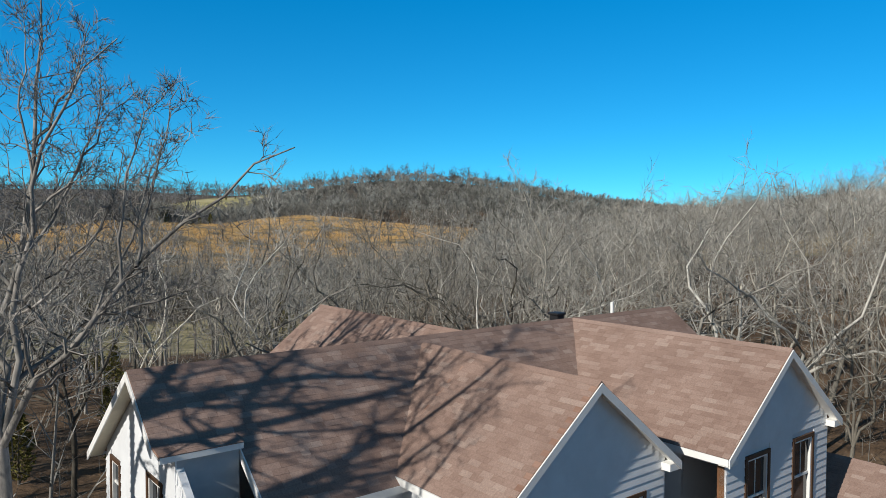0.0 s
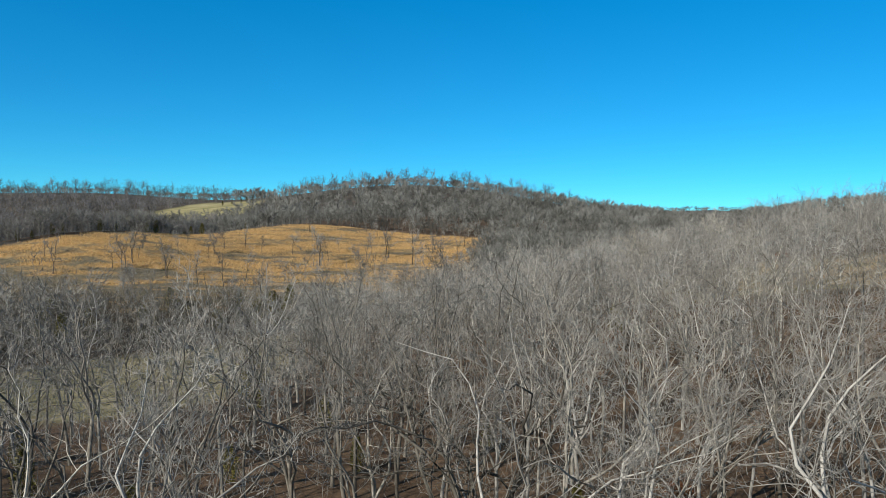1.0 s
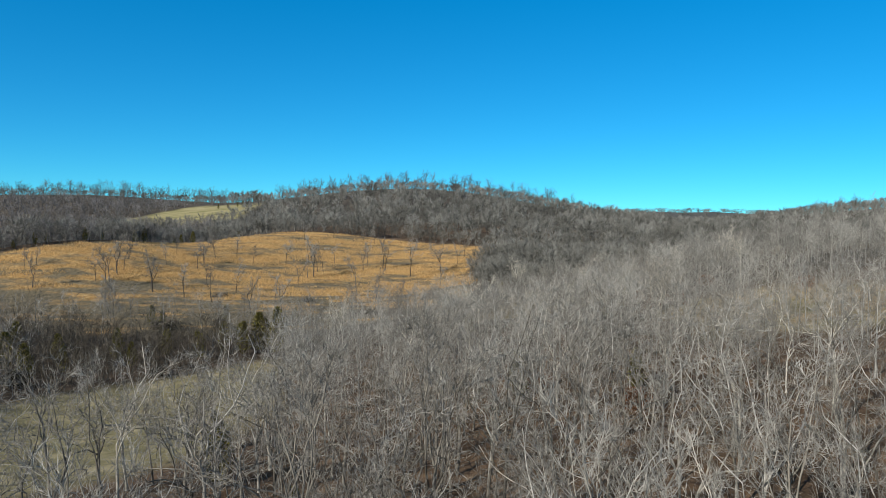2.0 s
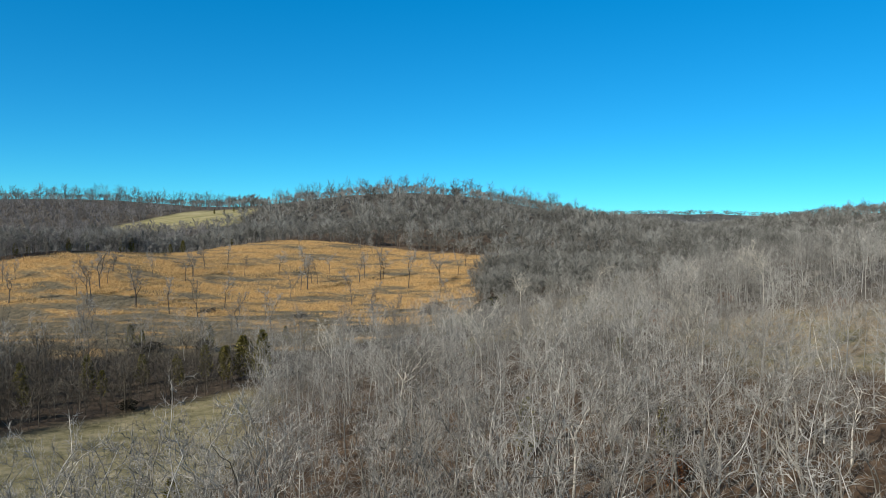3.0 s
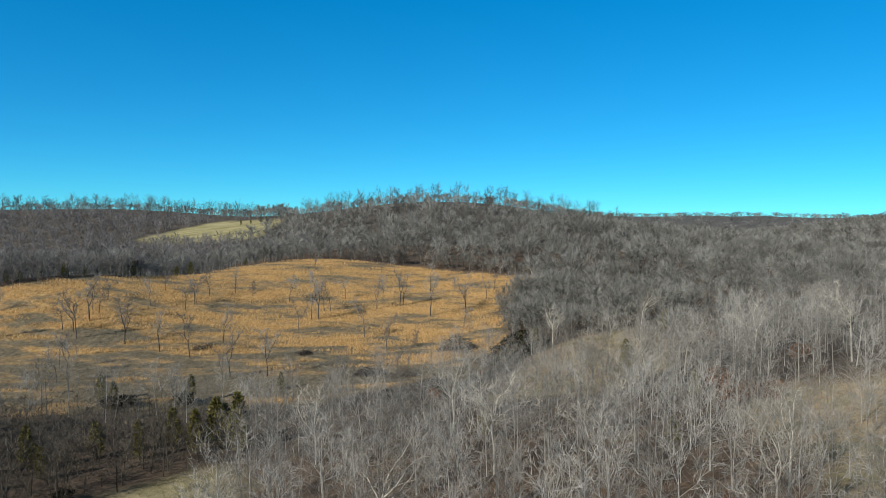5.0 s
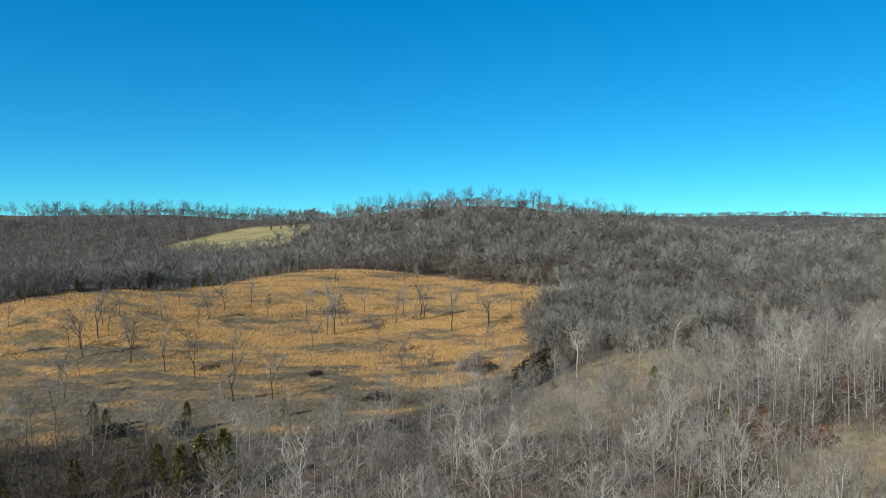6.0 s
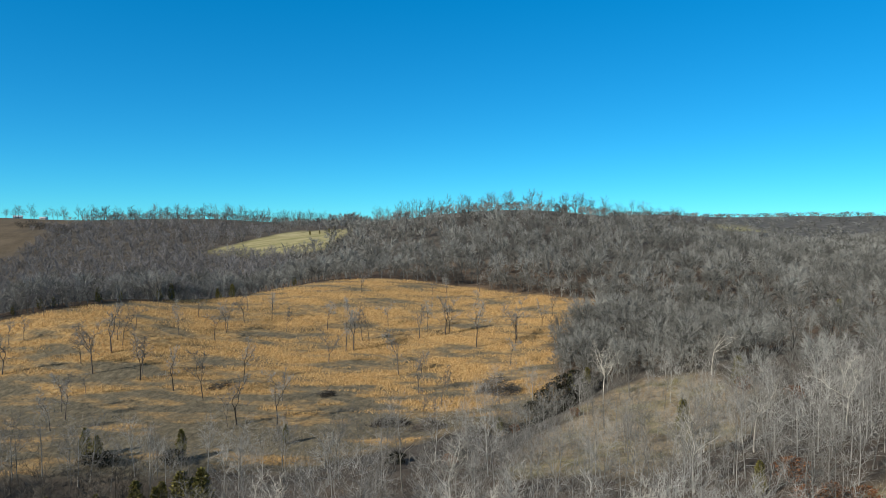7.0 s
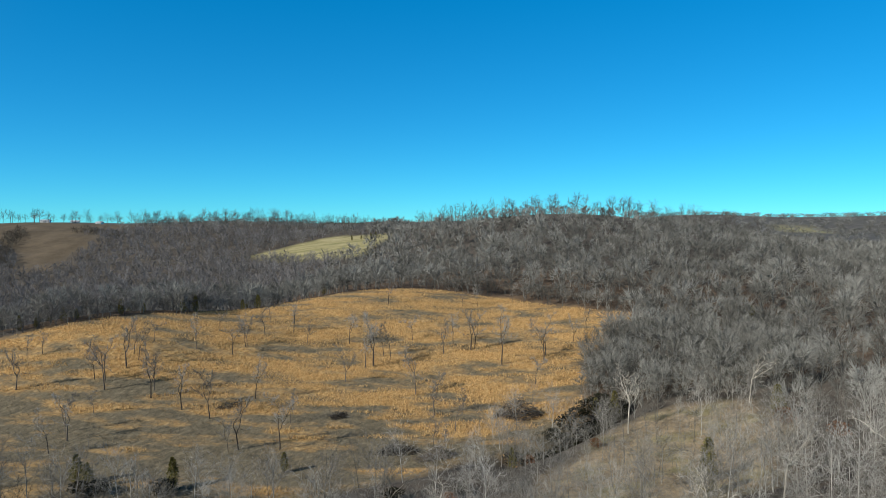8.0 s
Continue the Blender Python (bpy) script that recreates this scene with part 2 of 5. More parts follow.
def ground_material():
    m, nt, b = material("winter_ground", 1.0)
    c = where(nt)

    def cover(name):
        a = nt.nodes.new("ShaderNodeAttribute")
        a.attribute_name = name
        return a.outputs["Fac"]
    litter = ramp(nt, grain(nt, 0.35, 8.0, 0.7, c), [(0.3, (0.055, 0.036, 0.022)), (0.5, (0.125, 0.08, 0.047)), (0.7, (0.23, 0.155, 0.095))])
    brush = ramp(nt, grain(nt, 0.12, 8.0, 0.7, c), [(0.3, (0.05, 0.047, 0.041)), (0.7, (0.13, 0.122, 0.105))])
    litter = blend(nt, cover("brush"), litter, brush)
    canopy = ramp(nt, grain(nt, 0.06, 9.0, 0.75, c), [(0.3, (0.06, 0.057, 0.049)), (0.7, (0.165, 0.158, 0.142))])
    litter = blend(nt, cover("distance"), litter, canopy)
    patch = grain(nt, 0.09, 8.0, 0.72, c, (0.7, 1.4, 1))
    orange = ramp(nt, grain(nt, 0.9, 6.0, 0.75, c, (1, 0.5, 1)), [(0.3, (0.24, 0.135, 0.05)), (0.5, (0.48, 0.295, 0.112)), (0.7, (0.70, 0.49, 0.225))])
    dull = ramp(nt, grain(nt, 0.8, 6.0, 0.75, c, (1, 0.5, 1)), [(0.3, (0.07, 0.06, 0.038)), (0.55, (0.185, 0.155, 0.1)), (0.75, (0.34, 0.282, 0.182))])
    green = ramp(nt, grain(nt, 0.25, 8.0, 0.7, c), [(0.3, (0.12, 0.108, 0.05)), (0.5, (0.27, 0.235, 0.122)), (0.7, (0.45, 0.38, 0.23))])
    tan = ramp(nt, grain(nt, 0.5, 7.0, 0.75, c), [(0.3, (0.19, 0.14, 0.085)), (0.55, (0.36, 0.28, 0.175)), (0.75, (0.50, 0.40, 0.26))])
    tan = blend(nt, ramp(nt, grain(nt, 0.11, 5.0, 0.65, c), [(0.48, (0, 0, 0)), (0.62, (1, 1, 1))]), tan, green)
    low = nt.nodes.new("ShaderNodeMath")
    low.operation = "ADD"
    nt.links.new(patch, low.inputs[0])
    nt.links.new(cover("tall_grass"), low.inputs[1])
    field = blend(nt, ramp(nt, low.outputs[0], [(0.40, (0, 0, 0)), (0.60, (1, 1, 1))]), dull, orange)
    pale = ramp(nt, grain(nt, 0.05, 8.0, 0.65, c, (1, 2.5, 1)), [(0.35, (0.21, 0.20, 0.08)), (0.55, (0.36, 0.32, 0.16)), (0.72, (0.46, 0.40, 0.24))])
    plough = ramp(nt, grain(nt, 0.05, 8.0, 0.65, c), [(0.3, (0.085, 0.066, 0.042)), (0.7, (0.165, 0.128, 0.085))])
    col = blend(nt, cover("field"), litter, field)
    col = blend(nt, cover("meadow"), col, green)
    col = blend(nt, cover("clearing"), col, tan)
    col = blend(nt, cover("pasture"), col, pale)
    col = blend(nt, cover("high_pasture"), col, plough)
    nt.links.new(col, b.inputs["Base Color"])
    bump(nt, b, grain(nt, 1.2, 8.0, 0.7, c), 0.8, 0.35)
    return m


def make_ground():
    def axis(low, high, fine_low, fine_high):
        """Grid lines: close together round the draw, 4 m over the valley, wider and wider beyond."""
        a = [fine_high]
        while a[-1] < 4700:
            a.append(a[-1] + (4.0 if a[-1] < high else max(4.0, (a[-1] - high) * 0.17)))
        b = [fine_low]
        while b[-1] > -4500:
            b.append(b[-1] - (4.0 if b[-1] > low else max(4.0, (low - b[-1]) * 0.17)))
        return np.array(b[::-1] + np.arange(fine_low + 1.4, fine_high - 0.5, 1.4).tolist() + a)
    gx, gy = np.meshgrid(axis(-300, 200, -34, 40), axis(-40, 640, 196, 280))
    n, rows = gx.shape[1], gx.shape[0]
    gz = land(gx, gy)
    verts = np.stack([gx.ravel(), gy.ravel(), gz.ravel()], 1)
    i = (np.arange(rows - 1)[:, None] * n + np.arange(n - 1)).ravel()
    faces = np.stack([i, i + 1, i + n + 1, i + n], 1)
    me = bpy.data.meshes.new("ground")
    me.from_pydata(verts.tolist(), [], faces.tolist())
    me.shade_smooth()
    x, y = gx.ravel(), gy.ravel()
    covers = {"field": smooth_inside(FIELD, x, y), "meadow": smooth_inside(MEADOW, x, y), "pasture": np.maximum(smooth_inside(PASTURE, x, y, 4), smooth_inside(FAR_FIELD, x, y, 12)),
              "clearing": np.maximum(smooth_inside(CLEARING, x, y), smooth_inside(BANK, x, y)), "high_pasture": smooth_inside(HIGH_PASTURE, x, y, 5),
              "distance": np.clip((np.hypot(x, y) - 820) / 150, 0, 1), "brush": np.clip((np.hypot(x, y - 40) - 90) / 90, 0, 1) * np.where((y > 270) & (y < 420), 0.25, 0.8), "tall_grass": np.clip(thick_grass(x, y) - 0.42, -1, 1) * 0.35}
    for name, v in covers.items():
        me.attributes.new(name, "FLOAT", "POINT").data.foreach_set("value", v.astype(np.float32))
    me.materials.append(ground_material())
    return tagged(new("ground", me), "rolling winter ground of leaf litter and dry grass", "ground", kind="structure")


make_ground()


# ---- mesh helpers ----
def mesh_from(name, verts, faces, mat, smooth=False):
    me = bpy.data.meshes.new(name)
    verts = np.asarray(verts, np.float32)
    faces = np.asarray(faces, np.int32)
    me.vertices.add(len(verts))
    me.vertices.foreach_set("co", verts.ravel())
    k = faces.shape[1]
    me.loops.add(faces.size)
    me.loops.foreach_set("vertex_index", faces.ravel())
    me.polygons.add(len(faces))
    me.polygons.foreach_set("loop_start", np.arange(0, faces.size, k, dtype=np.int32))
    me.update(calc_edges=True)
    if smooth:
        me.shade_smooth()
    me.materials.append(mat)
    return me


def part_of(name, me, parent, label=""):
    ob = new(name, me)
    ob.parent = parent
    return tagged(ob, label)


def part(name, bm, mat, parent, label=""):
    bmesh.ops.recalc_face_normals(bm, faces=bm.faces)
    me = bpy.data.meshes.new(name)
    bm.to_mesh(me)
    bm.free()
    me.materials.append(mat)
    return part_of(name, me, parent, label)


def boxes(*sizes, bevel=0.0):
    """A bmesh of boxes (x0, y0, z0, x1, y1, z1)."""
    bm = bmesh.new()
    for x0, y0, z0, x1, y1, z1 in sizes:
        m = Matrix.LocRotScale(((x0 + x1) / 2, (y0 + y1) / 2, (z0 + z1) / 2), None, (x1 - x0, y1 - y0, z1 - z0))
        bmesh.ops.create_cube(bm, size=1, matrix=m)
    if bevel:
        bmesh.ops.bevel(bm, geom=bm.edges[:], offset=bevel, segments=1, affect="EDGES")
    return bm


def prism(points, push):
    """A bmesh of the polygon points pushed along the vector push."""
    bm = bmesh.new()
    push = Vector(push)
    low = [bm.verts.new(p) for p in points]
    high = [bm.verts.new(Vector(p) + push) for p in points]
    bm.faces.new(low)
    bm.faces.new(high[::-1])
    for i in range(len(low)):
        j = (i + 1) % len(low)
        bm.faces.new((low[i], low[j], high[j], high[i]))
    return bm


# ---- bare trees ----
class Sticks:
    """Collects tapered tubes and flat twigs as triangles."""

    def __init__(self):
        self.v, self.f = [], []

    def tube(self, pts, radii, sides):
        start = len(self.v)
        for k, p in enumerate(pts):
            d = pts[min(k + 1, len(pts) - 1)] - pts[max(k - 1, 0)]
            a = d.orthogonal().normalized()
            b = d.normalized().cross(a)
            for s in range(sides):
                w = 2 * math.pi * s / sides
                self.v.append(p + (a * math.cos(w) + b * math.sin(w)) * radii[k])
        for k in range(len(pts) - 1):
            for s in range(sides):
                i, j = start + k * sides + s, start + k * sides + (s + 1) % sides
                self.f += [(i, j, j + sides), (i, j + sides, i + sides)]

    def twig(self, p, q, width, rnd):
        d = q - p
        side = d.cross(Vector((rnd.gauss(0, 1), rnd.gauss(0, 1), rnd.gauss(0, 1))))
        if side.length < 1e-6:
            return
        side = side.normalized() * width / 2
        i = len(self.v)
        self.v += [p - side, p + side, q]
        self.f.append((i, i + 1, i + 2))

    def mesh(self, name, mat):
        return mesh_from(name, self.v, self.f, mat)


def path_of(p, d, length, n, rnd, curl, lift):
    pts = [p.copy()]
    d = d.normalized()
    for _ in range(n):
        d = (d + Vector((rnd.gauss(0, curl), rnd.gauss(0, curl), rnd.gauss(0, curl) + lift))).normalized()
        pts.append(pts[-1] + d * length / n)
    return pts


def side_way(d, angle, spin):
    a = d.orthogonal().normalized()
    a.rotate(Matrix.Rotation(spin, 3, d.normalized()).to_quaternion())
    return d.normalized() * math.cos(angle) + a * math.sin(angle)


def bare_tree(seed, high, detail=2, clear=0.4, spread=0.36, limbs=15, leaders=3, lean=(0, 0), fine=0.029, girth=0.0085, gnarl=0.2, open_angle=0.38, ways=None, bends=(9, 5)):
    """Trunk and crown of a leafless tree as Sticks: a bole that forks into leaders, limbs, branches and twigs. detail 2: near; 1: middle distance; 0: far."""
    rnd = random.Random(seed)
    trunk, crown = Sticks(), Sticks()
    r0 = high * girth * rnd.uniform(0.85, 1.2)
    sides, nseg = (3, 4, 7)[detail], (1, 2, 5)[detail]
    fork = high * clear * rnd.uniform(0.85, 1.1)
    bole = path_of(Vector((0, 0, -0.4)), Vector((lean[0], lean[1], 1)), fork + 0.4, nseg, rnd, 0.05, 0.02)
    trunk.tube(bole, [r0 * (1.3 if i == 0 and detail else 1) * (1 - 0.28 * i / nseg) for i in range(nseg + 1)], sides)
    way = bole[-1] - bole[-2]
    stems = []
    spin = rnd.uniform(0, 6)
    for k in range(leaders):
        spin += 2 * math.pi / leaders + rnd.gauss(0, 0.3)
        long = (high - fork) * rnd.uniform(0.82, 1.08)
        d = side_way(way, open_angle * rnd.uniform(0.4, 1.25) if k else open_angle * 0.25, spin)
        n = (2, 3, bends[0])[detail]
        r = r0 * 0.72 * rnd.uniform(0.62, 0.85) if leaders > 1 else r0 * 0.7
        if ways:
            n = 10
            mother, f, first, last, long = ways[k]
            pts = [bole[-1].copy()]
            if mother >= 0:
                q, qr, qn, _ = stems[mother]
                i = int(f * qn)
                pts, r = [q[i].lerp(q[i + 1], f * qn - i)], qr[i] * 0.62
            for i in range(n):
                d = Vector(first).lerp(Vector(last), i / (n - 1)).normalized() + Vector((rnd.gauss(0, gnarl), rnd.gauss(0, gnarl), rnd.gauss(0, gnarl))) * 0.38
                pts.append(pts[-1] + d.normalized() * long / n)
        else:
            pts = path_of(bole[-1], d, long, n, rnd, gnarl * 0.75, 0.06)
        radii = [r * (1 - 0.88 * i / n) + 0.004 for i in range(n + 1)]
        if detail == 0:
            crown.twig(pts[0], pts[-1], r * 2.2, rnd)
        else:
            trunk.tube(pts, radii, (3, 3, 5)[detail])
        stems.append((pts, radii, n, long))
    n2, n3 = ((4, 6, 6)[detail], (2, 6, 4)[detail]) if not ways else (5, 4)
    for k in range(limbs):
        pts, radii, n, span = stems[k % leaders]
        f = (0.02, 0.08, 0.1)[detail] + 0.86 * (k // leaders + rnd.random()) / (limbs / leaders)
        f = min(f, 0.97)
        i = min(int(f * n), n - 1)
        p = pts[i].lerp(pts[i + 1], f * n - i)
        spin += 2.4 + rnd.gauss(0, 0.4)
        long = high * spread * (1.08 - 0.7 * f) * rnd.uniform(0.65, 1.25)
        if ways:
            long *= 0.45 + 0.05 * span
        d = side_way(pts[i + 1] - pts[i], rnd.uniform(0.7, 1.25) * (1.1 - 0.4 * f), spin)
        m = (1, 2, bends[1])[detail]
        lp = path_of(p, d, long, m, rnd, gnarl, 0.09)
        r = max(radii[i] * rnd.uniform(0.45, 0.65), fine * 0.5)
        if detail == 0:
            crown.twig(lp[0], lp[-1], max(r * 1.3, fine), rnd)
        else:
            trunk.tube(lp, [r * (1 - 0.82 * j / m) for j in range(m + 1)], 3)
        for b in range(n2):
            g = (b + 0.5 + rnd.random() * 0.5) / n2
            j = min(int(g * m), m - 1)
            q = lp[j].lerp(lp[j + 1], g * m - j)
            d2 = side_way(lp[j + 1] - lp[j], rnd.uniform(0.45, 1.05), rnd.uniform(0, 6.28))
            d2.z += 0.2
            long2 = long * rnd.uniform(0.3, 0.55) * (1.15 - 0.45 * g)
            if detail == 2:
                bp = path_of(q, d2, long2, 2, rnd, gnarl * 1.2, 0.08)
                r2 = max(r * 0.48 * (1.1 - 0.7 * g), fine * 0.7)
                if r2 > 0.022:
                    crown.tube(bp, [r2, r2 * 0.7, r2 * 0.3], 3)
                else:
                    crown.twig(bp[0], bp[1], r2 * 2.4, rnd)
                    crown.twig(bp[1] * 1.1 - bp[0] * 0.1, bp[2], r2 * 2.0, rnd)
            else:
                bp = [q, q + d2.normalized() * long2]
                crown.twig(bp[0], bp[-1], fine * 1.15, rnd)
            for s in range(n3):
                w = (s + 0.3 + 0.7 * rnd.random()) / n3
                a = min(int(w * (len(bp) - 1)), len(bp) - 2)
                o = bp[a].lerp(bp[a + 1], w * (len(bp) - 1) - a)
                d3 = side_way(bp[a + 1] - bp[a], rnd.uniform(0.3, 0.95), rnd.uniform(0, 6.28))
                d3.z += 0.3
                e = o + d3 * rnd.uniform(0.5, 1.2) * max(0.4 if ways else 0.7, long2 * 0.75) * (1, 1, 0.56)[detail]
                crown.twig(o, e, fine, rnd)
                if detail == 2:
                    for _ in range(2 if ways else 1):
                        h = o.lerp(e, rnd.uniform(0.2, 0.85))
                        crown.twig(h, h + side_way(e - o, rnd.uniform(0.4, 0.8), rnd.uniform(0, 6.28)) * rnd.uniform(0.3, 0.6) * (0.6 if ways else 1), fine * 0.75, rnd)
    return trunk, crown


def sow(poly_ok, x0, x1, y0, y1, step, rng, jitter=0.48):
    xs, ys = np.meshgrid(np.arange(x0, x1, step), np.arange(y0, y1, step))
    xs = (xs + rng.uniform(-jitter, jitter, xs.shape) * step).ravel()
    ys = (ys + rng.uniform(-jitter, jitter, ys.shape) * step).ravel()
    keep = poly_ok(xs, ys)
    return xs[keep], ys[keep]


OPEN = [DRAW, FAR_FIELD, FIELD, MEADOW, CLEARING, BANK, PASTURE, HIGH_PASTURE, YARD]


def wooded(x, y):
    w = np.ones(x.shape, bool)
    for p in OPEN:
        w &= ~inside(p, x + 2.5 * wobble(x, y, 7.0, 1.0), y + 2.5 * wobble(x, y, 6.0, 2.0))
    return w


def plant_stuff(name, templates, x, y, rng, mat, label, category, scale=(0.75, 1.2), tilt=0.05):
    """Joins many copies of the template meshes into one object."""
    pick = rng.integers(0, len(templates), len(x))
    vs, fs, tones, base = [], [], [], 0
    z = land(x, y)
    for k, (tv, tf) in enumerate(templates):
        sel = np.where(pick == k)[0]
        if not len(sel):
            continue
        a = rng.uniform(0, 6.283, len(sel))
        s = rng.uniform(*scale, len(sel))
        w = s * rng.uniform(0.85, 1.2, len(sel))
        ca, sa = np.cos(a)[:, None], np.sin(a)[:, None]
        px = (tv[None, :, 0] * ca - tv[None, :, 1] * sa) * w[:, None]
        py = (tv[None, :, 0] * sa + tv[None, :, 1] * ca) * w[:, None]
        pz = tv[None, :, 2] * s[:, None]
        lx, ly = rng.normal(0, tilt, (2, len(sel), 1))
        vs.append(np.stack([px + lx * pz + x[sel, None], py + ly * pz + y[sel, None], pz + z[sel, None]], 2).reshape(-1, 3))
        fs.append((tf[None] + (np.arange(len(sel)) * len(tv))[:, None, None] + base).reshape(-1, 3))
        tones.append(np.repeat(rng.random(len(sel)), len(tv)))
        base += len(sel) * len(tv)
    me = mesh_from(name, np.concatenate(vs), np.concatenate(fs), mat)
    me.attributes.new("tone", "FLOAT", "POINT").data.foreach_set("value", np.concatenate(tones).astype(np.float32))
    ob = new(name, me)
    return tagged(ob, label, category, kind="stuff")


def template(trunk, crown):
    v = np.array([tuple(p) for p in trunk.v + crown.v], float)
    f = np.array(trunk.f + [tuple(i + len(trunk.v) for i in t) for t in crown.f], int)
    return v, f


rng = np.random.default_rng(7)

def fan_tree(seed, high, wide, leaders, branches, twigs, width, foot=0.2, girth=0.011, solid=False):
    """A leafless tree whose limbs sweep out and up from the bole and split at sharp angles into a rounded, uneven crown. solid: limbs as tubes, else as thin blades."""
    rnd = random.Random(seed)
    trunk, crown = Sticks(), Sticks()
    r = high * girth
    sway = Vector((rnd.gauss(0, 0.03), rnd.gauss(0, 0.03), 0)) * high
    top = Vector((0, 0, high * 0.72)) + sway
    trunk.tube([Vector((0, 0, -0.6)), sway * 0.4 + Vector((0, 0, high * 0.36)), top], [r * 1.2, r * 0.75, r * 0.25], 4 if solid else 3)
    spin = rnd.uniform(0, 6)
    for k in range(leaders):
        spin += 2.4 + rnd.gauss(0, 0.35)
        f = (k + rnd.random()) / leaders
        z0 = high * (foot + (0.62 - foot) * f)
        p = Vector((0, 0, z0)) + sway * (z0 / high)
        level = foot + 0.12 + (1.0 - foot - 0.12) * f ** 0.75
        belly = max(0.12, 1 - abs(level - 0.55) / 0.52) ** 0.6
        reach = wide / 2 * belly * rnd.uniform(0.6, 1.15)
        q = Vector((math.cos(spin) * reach, math.sin(spin) * reach, high * level * rnd.uniform(0.94, 1.04))) + sway
        bend = p.lerp(q, 0.5) + Vector((math.cos(spin), math.sin(spin), -0.6)) * reach * 0.16 + Vector((rnd.gauss(0, 0.02), rnd.gauss(0, 0.02), 0)) * high
        path = [p, bend, q]
        thick = r * 0.5 * (1 - 0.5 * f)
        if solid:
            trunk.tube(path, [thick, thick * 0.6, thick * 0.2], 3)
        else:
            crown.twig(p, bend + (q - bend) * 0.25, max(width * 1.25, thick), rnd)
            crown.twig(bend, q, width * 1.1, rnd)
        span = (q - p).length
        for b in range(branches):
            g = 0.22 + 0.76 * (b + rnd.random()) / branches
            o = p.lerp(bend, g * 2) if g < 0.5 else bend.lerp(q, g * 2 - 1)
            way = (bend - p if g < 0.5 else q - bend).normalized()
            d = side_way(way, rnd.uniform(0.5, 1.15), rnd.uniform(0, 6.28))
            d.z += 0.12
            d.normalize()
            long = (0.13 * high + 0.24 * span) * rnd.uniform(0.65, 1.15) * (1.1 - 0.4 * g)
            e = o + d * long
            crown.twig(o, e, width, rnd)
            for t in range(twigs):
                w = 0.15 + 0.8 * (t + rnd.random()) / twigs
                d2 = side_way(d, rnd.uniform(0.4, 1.0), rnd.uniform(0, 6.28))
                d2.z += 0.1
                a = o.lerp(e, w)
                crown.twig(a, a + d2 * long * rnd.uniform(0.4, 0.75), width * 0.8, rnd)
    return trunk, crown


def broom_tree(seed, high, wide, lobes, per, width, foot=0.2, lobe=0.21):
    """A far leafless tree: limbs rise from the bole to rounded lobes, each a spray of fine twigs that fan out and up."""
    rnd = random.Random(seed)
    trunk, crown = Sticks(), Sticks()
    r = max(high * 0.011, width * 0.45)
    trunk.tube([Vector((0, 0, -0.6)), Vector((rnd.gauss(0, 0.2), rnd.gauss(0, 0.2), high * 0.6))], [r, r * 0.5], 3)
    spin = rnd.uniform(0, 6)
    mid, tall = high * (0.5 + foot / 2), high * (1 - foot) / 2
    for k in range(lobes):
        spin += 2.4 + rnd.gauss(0, 0.3)
        up = -0.55 + 1.35 * ((k + rnd.random()) / lobes) ** 0.8
        flat = math.sqrt(max(0.05, 1 - up * up)) * rnd.uniform(0.7, 1.1)
        out = Vector((math.cos(spin) * flat, math.sin(spin) * flat, up))
        c = Vector((out.x * wide * 0.33, out.y * wide * 0.33, mid + out.z * tall * 0.72))
        size = wide * lobe * rnd.uniform(0.8, 1.2)
        root = c - (out + Vector((0, 0, 0.5))) * size * 0.8
        crown.twig(Vector((0, 0, max(high * foot * 0.8, c.z - wide * 0.55))), c, width * 1.3, rnd)
        for _ in range(per):
            d = (out * 0.55 + Vector((rnd.gauss(0, 0.62), rnd.gauss(0, 0.62), rnd.gauss(0.3, 0.5)))).normalized()
            a = root.lerp(c, rnd.random()) + d * size * rnd.uniform(0.0, 0.45)
            crown.twig(a, c + d * size * rnd.uniform(0.75, 1.15), width, rnd)
    return trunk, crown


def on_hill(x, y):
    return wooded(x, y) & (y < 0.9 * x + 490)


# woods of the near hillside, finer where they stand nearer
near_hill_tree = [template(*broom_tree(890 + k, 11.0, 8.0 + k % 3, 19, 19, 0.085, (0.12, 0.28, 0.2)[k % 3], 0.155)) for k in range(7)]
x, y = sow(lambda x, y: on_hill(x, y) & (y < 312), -210, 250, 232, 312, 6.6, rng)
plant_stuff("bare_woods", near_hill_tree, x, y, rng, FAR_WOODS, "grey leafless woods at the bottom of the hillside", "woods", (0.55, 1.15))
far_tree = [template(*broom_tree(900 + k, 11.5, 8.4 + k % 3, 14, 17, 0.13, (0.12, 0.28, 0.2)[k % 3], 0.18)) for k in range(9)]
x, y = sow(on_hill, -210, 250, 312, 480, 6.9, rng)
plant_stuff("bare_woods", far_tree, x, y, rng, FAR_WOODS, "grey-brown leafless woods on the lower hillside", "woods", (0.6, 1.16))


def hill_foot(x, y):
    return wooded(x, y) & inside([(10, 252), (24, 262), (48, 250), (66, 262), (70, 300), (60, 335), (30, 340), (18, 310)], x, y)


def field_border(x, y):
    """A belt outside the upper edge of the field."""
    near = np.zeros(x.shape, bool)
    for a in range(8):
        near |= inside(FIELD, x + 9 * math.cos(a * 0.785), y + 9 * math.sin(a * 0.785))
    return near & wooded(x, y) & (y > 240) & (x + y < 400)


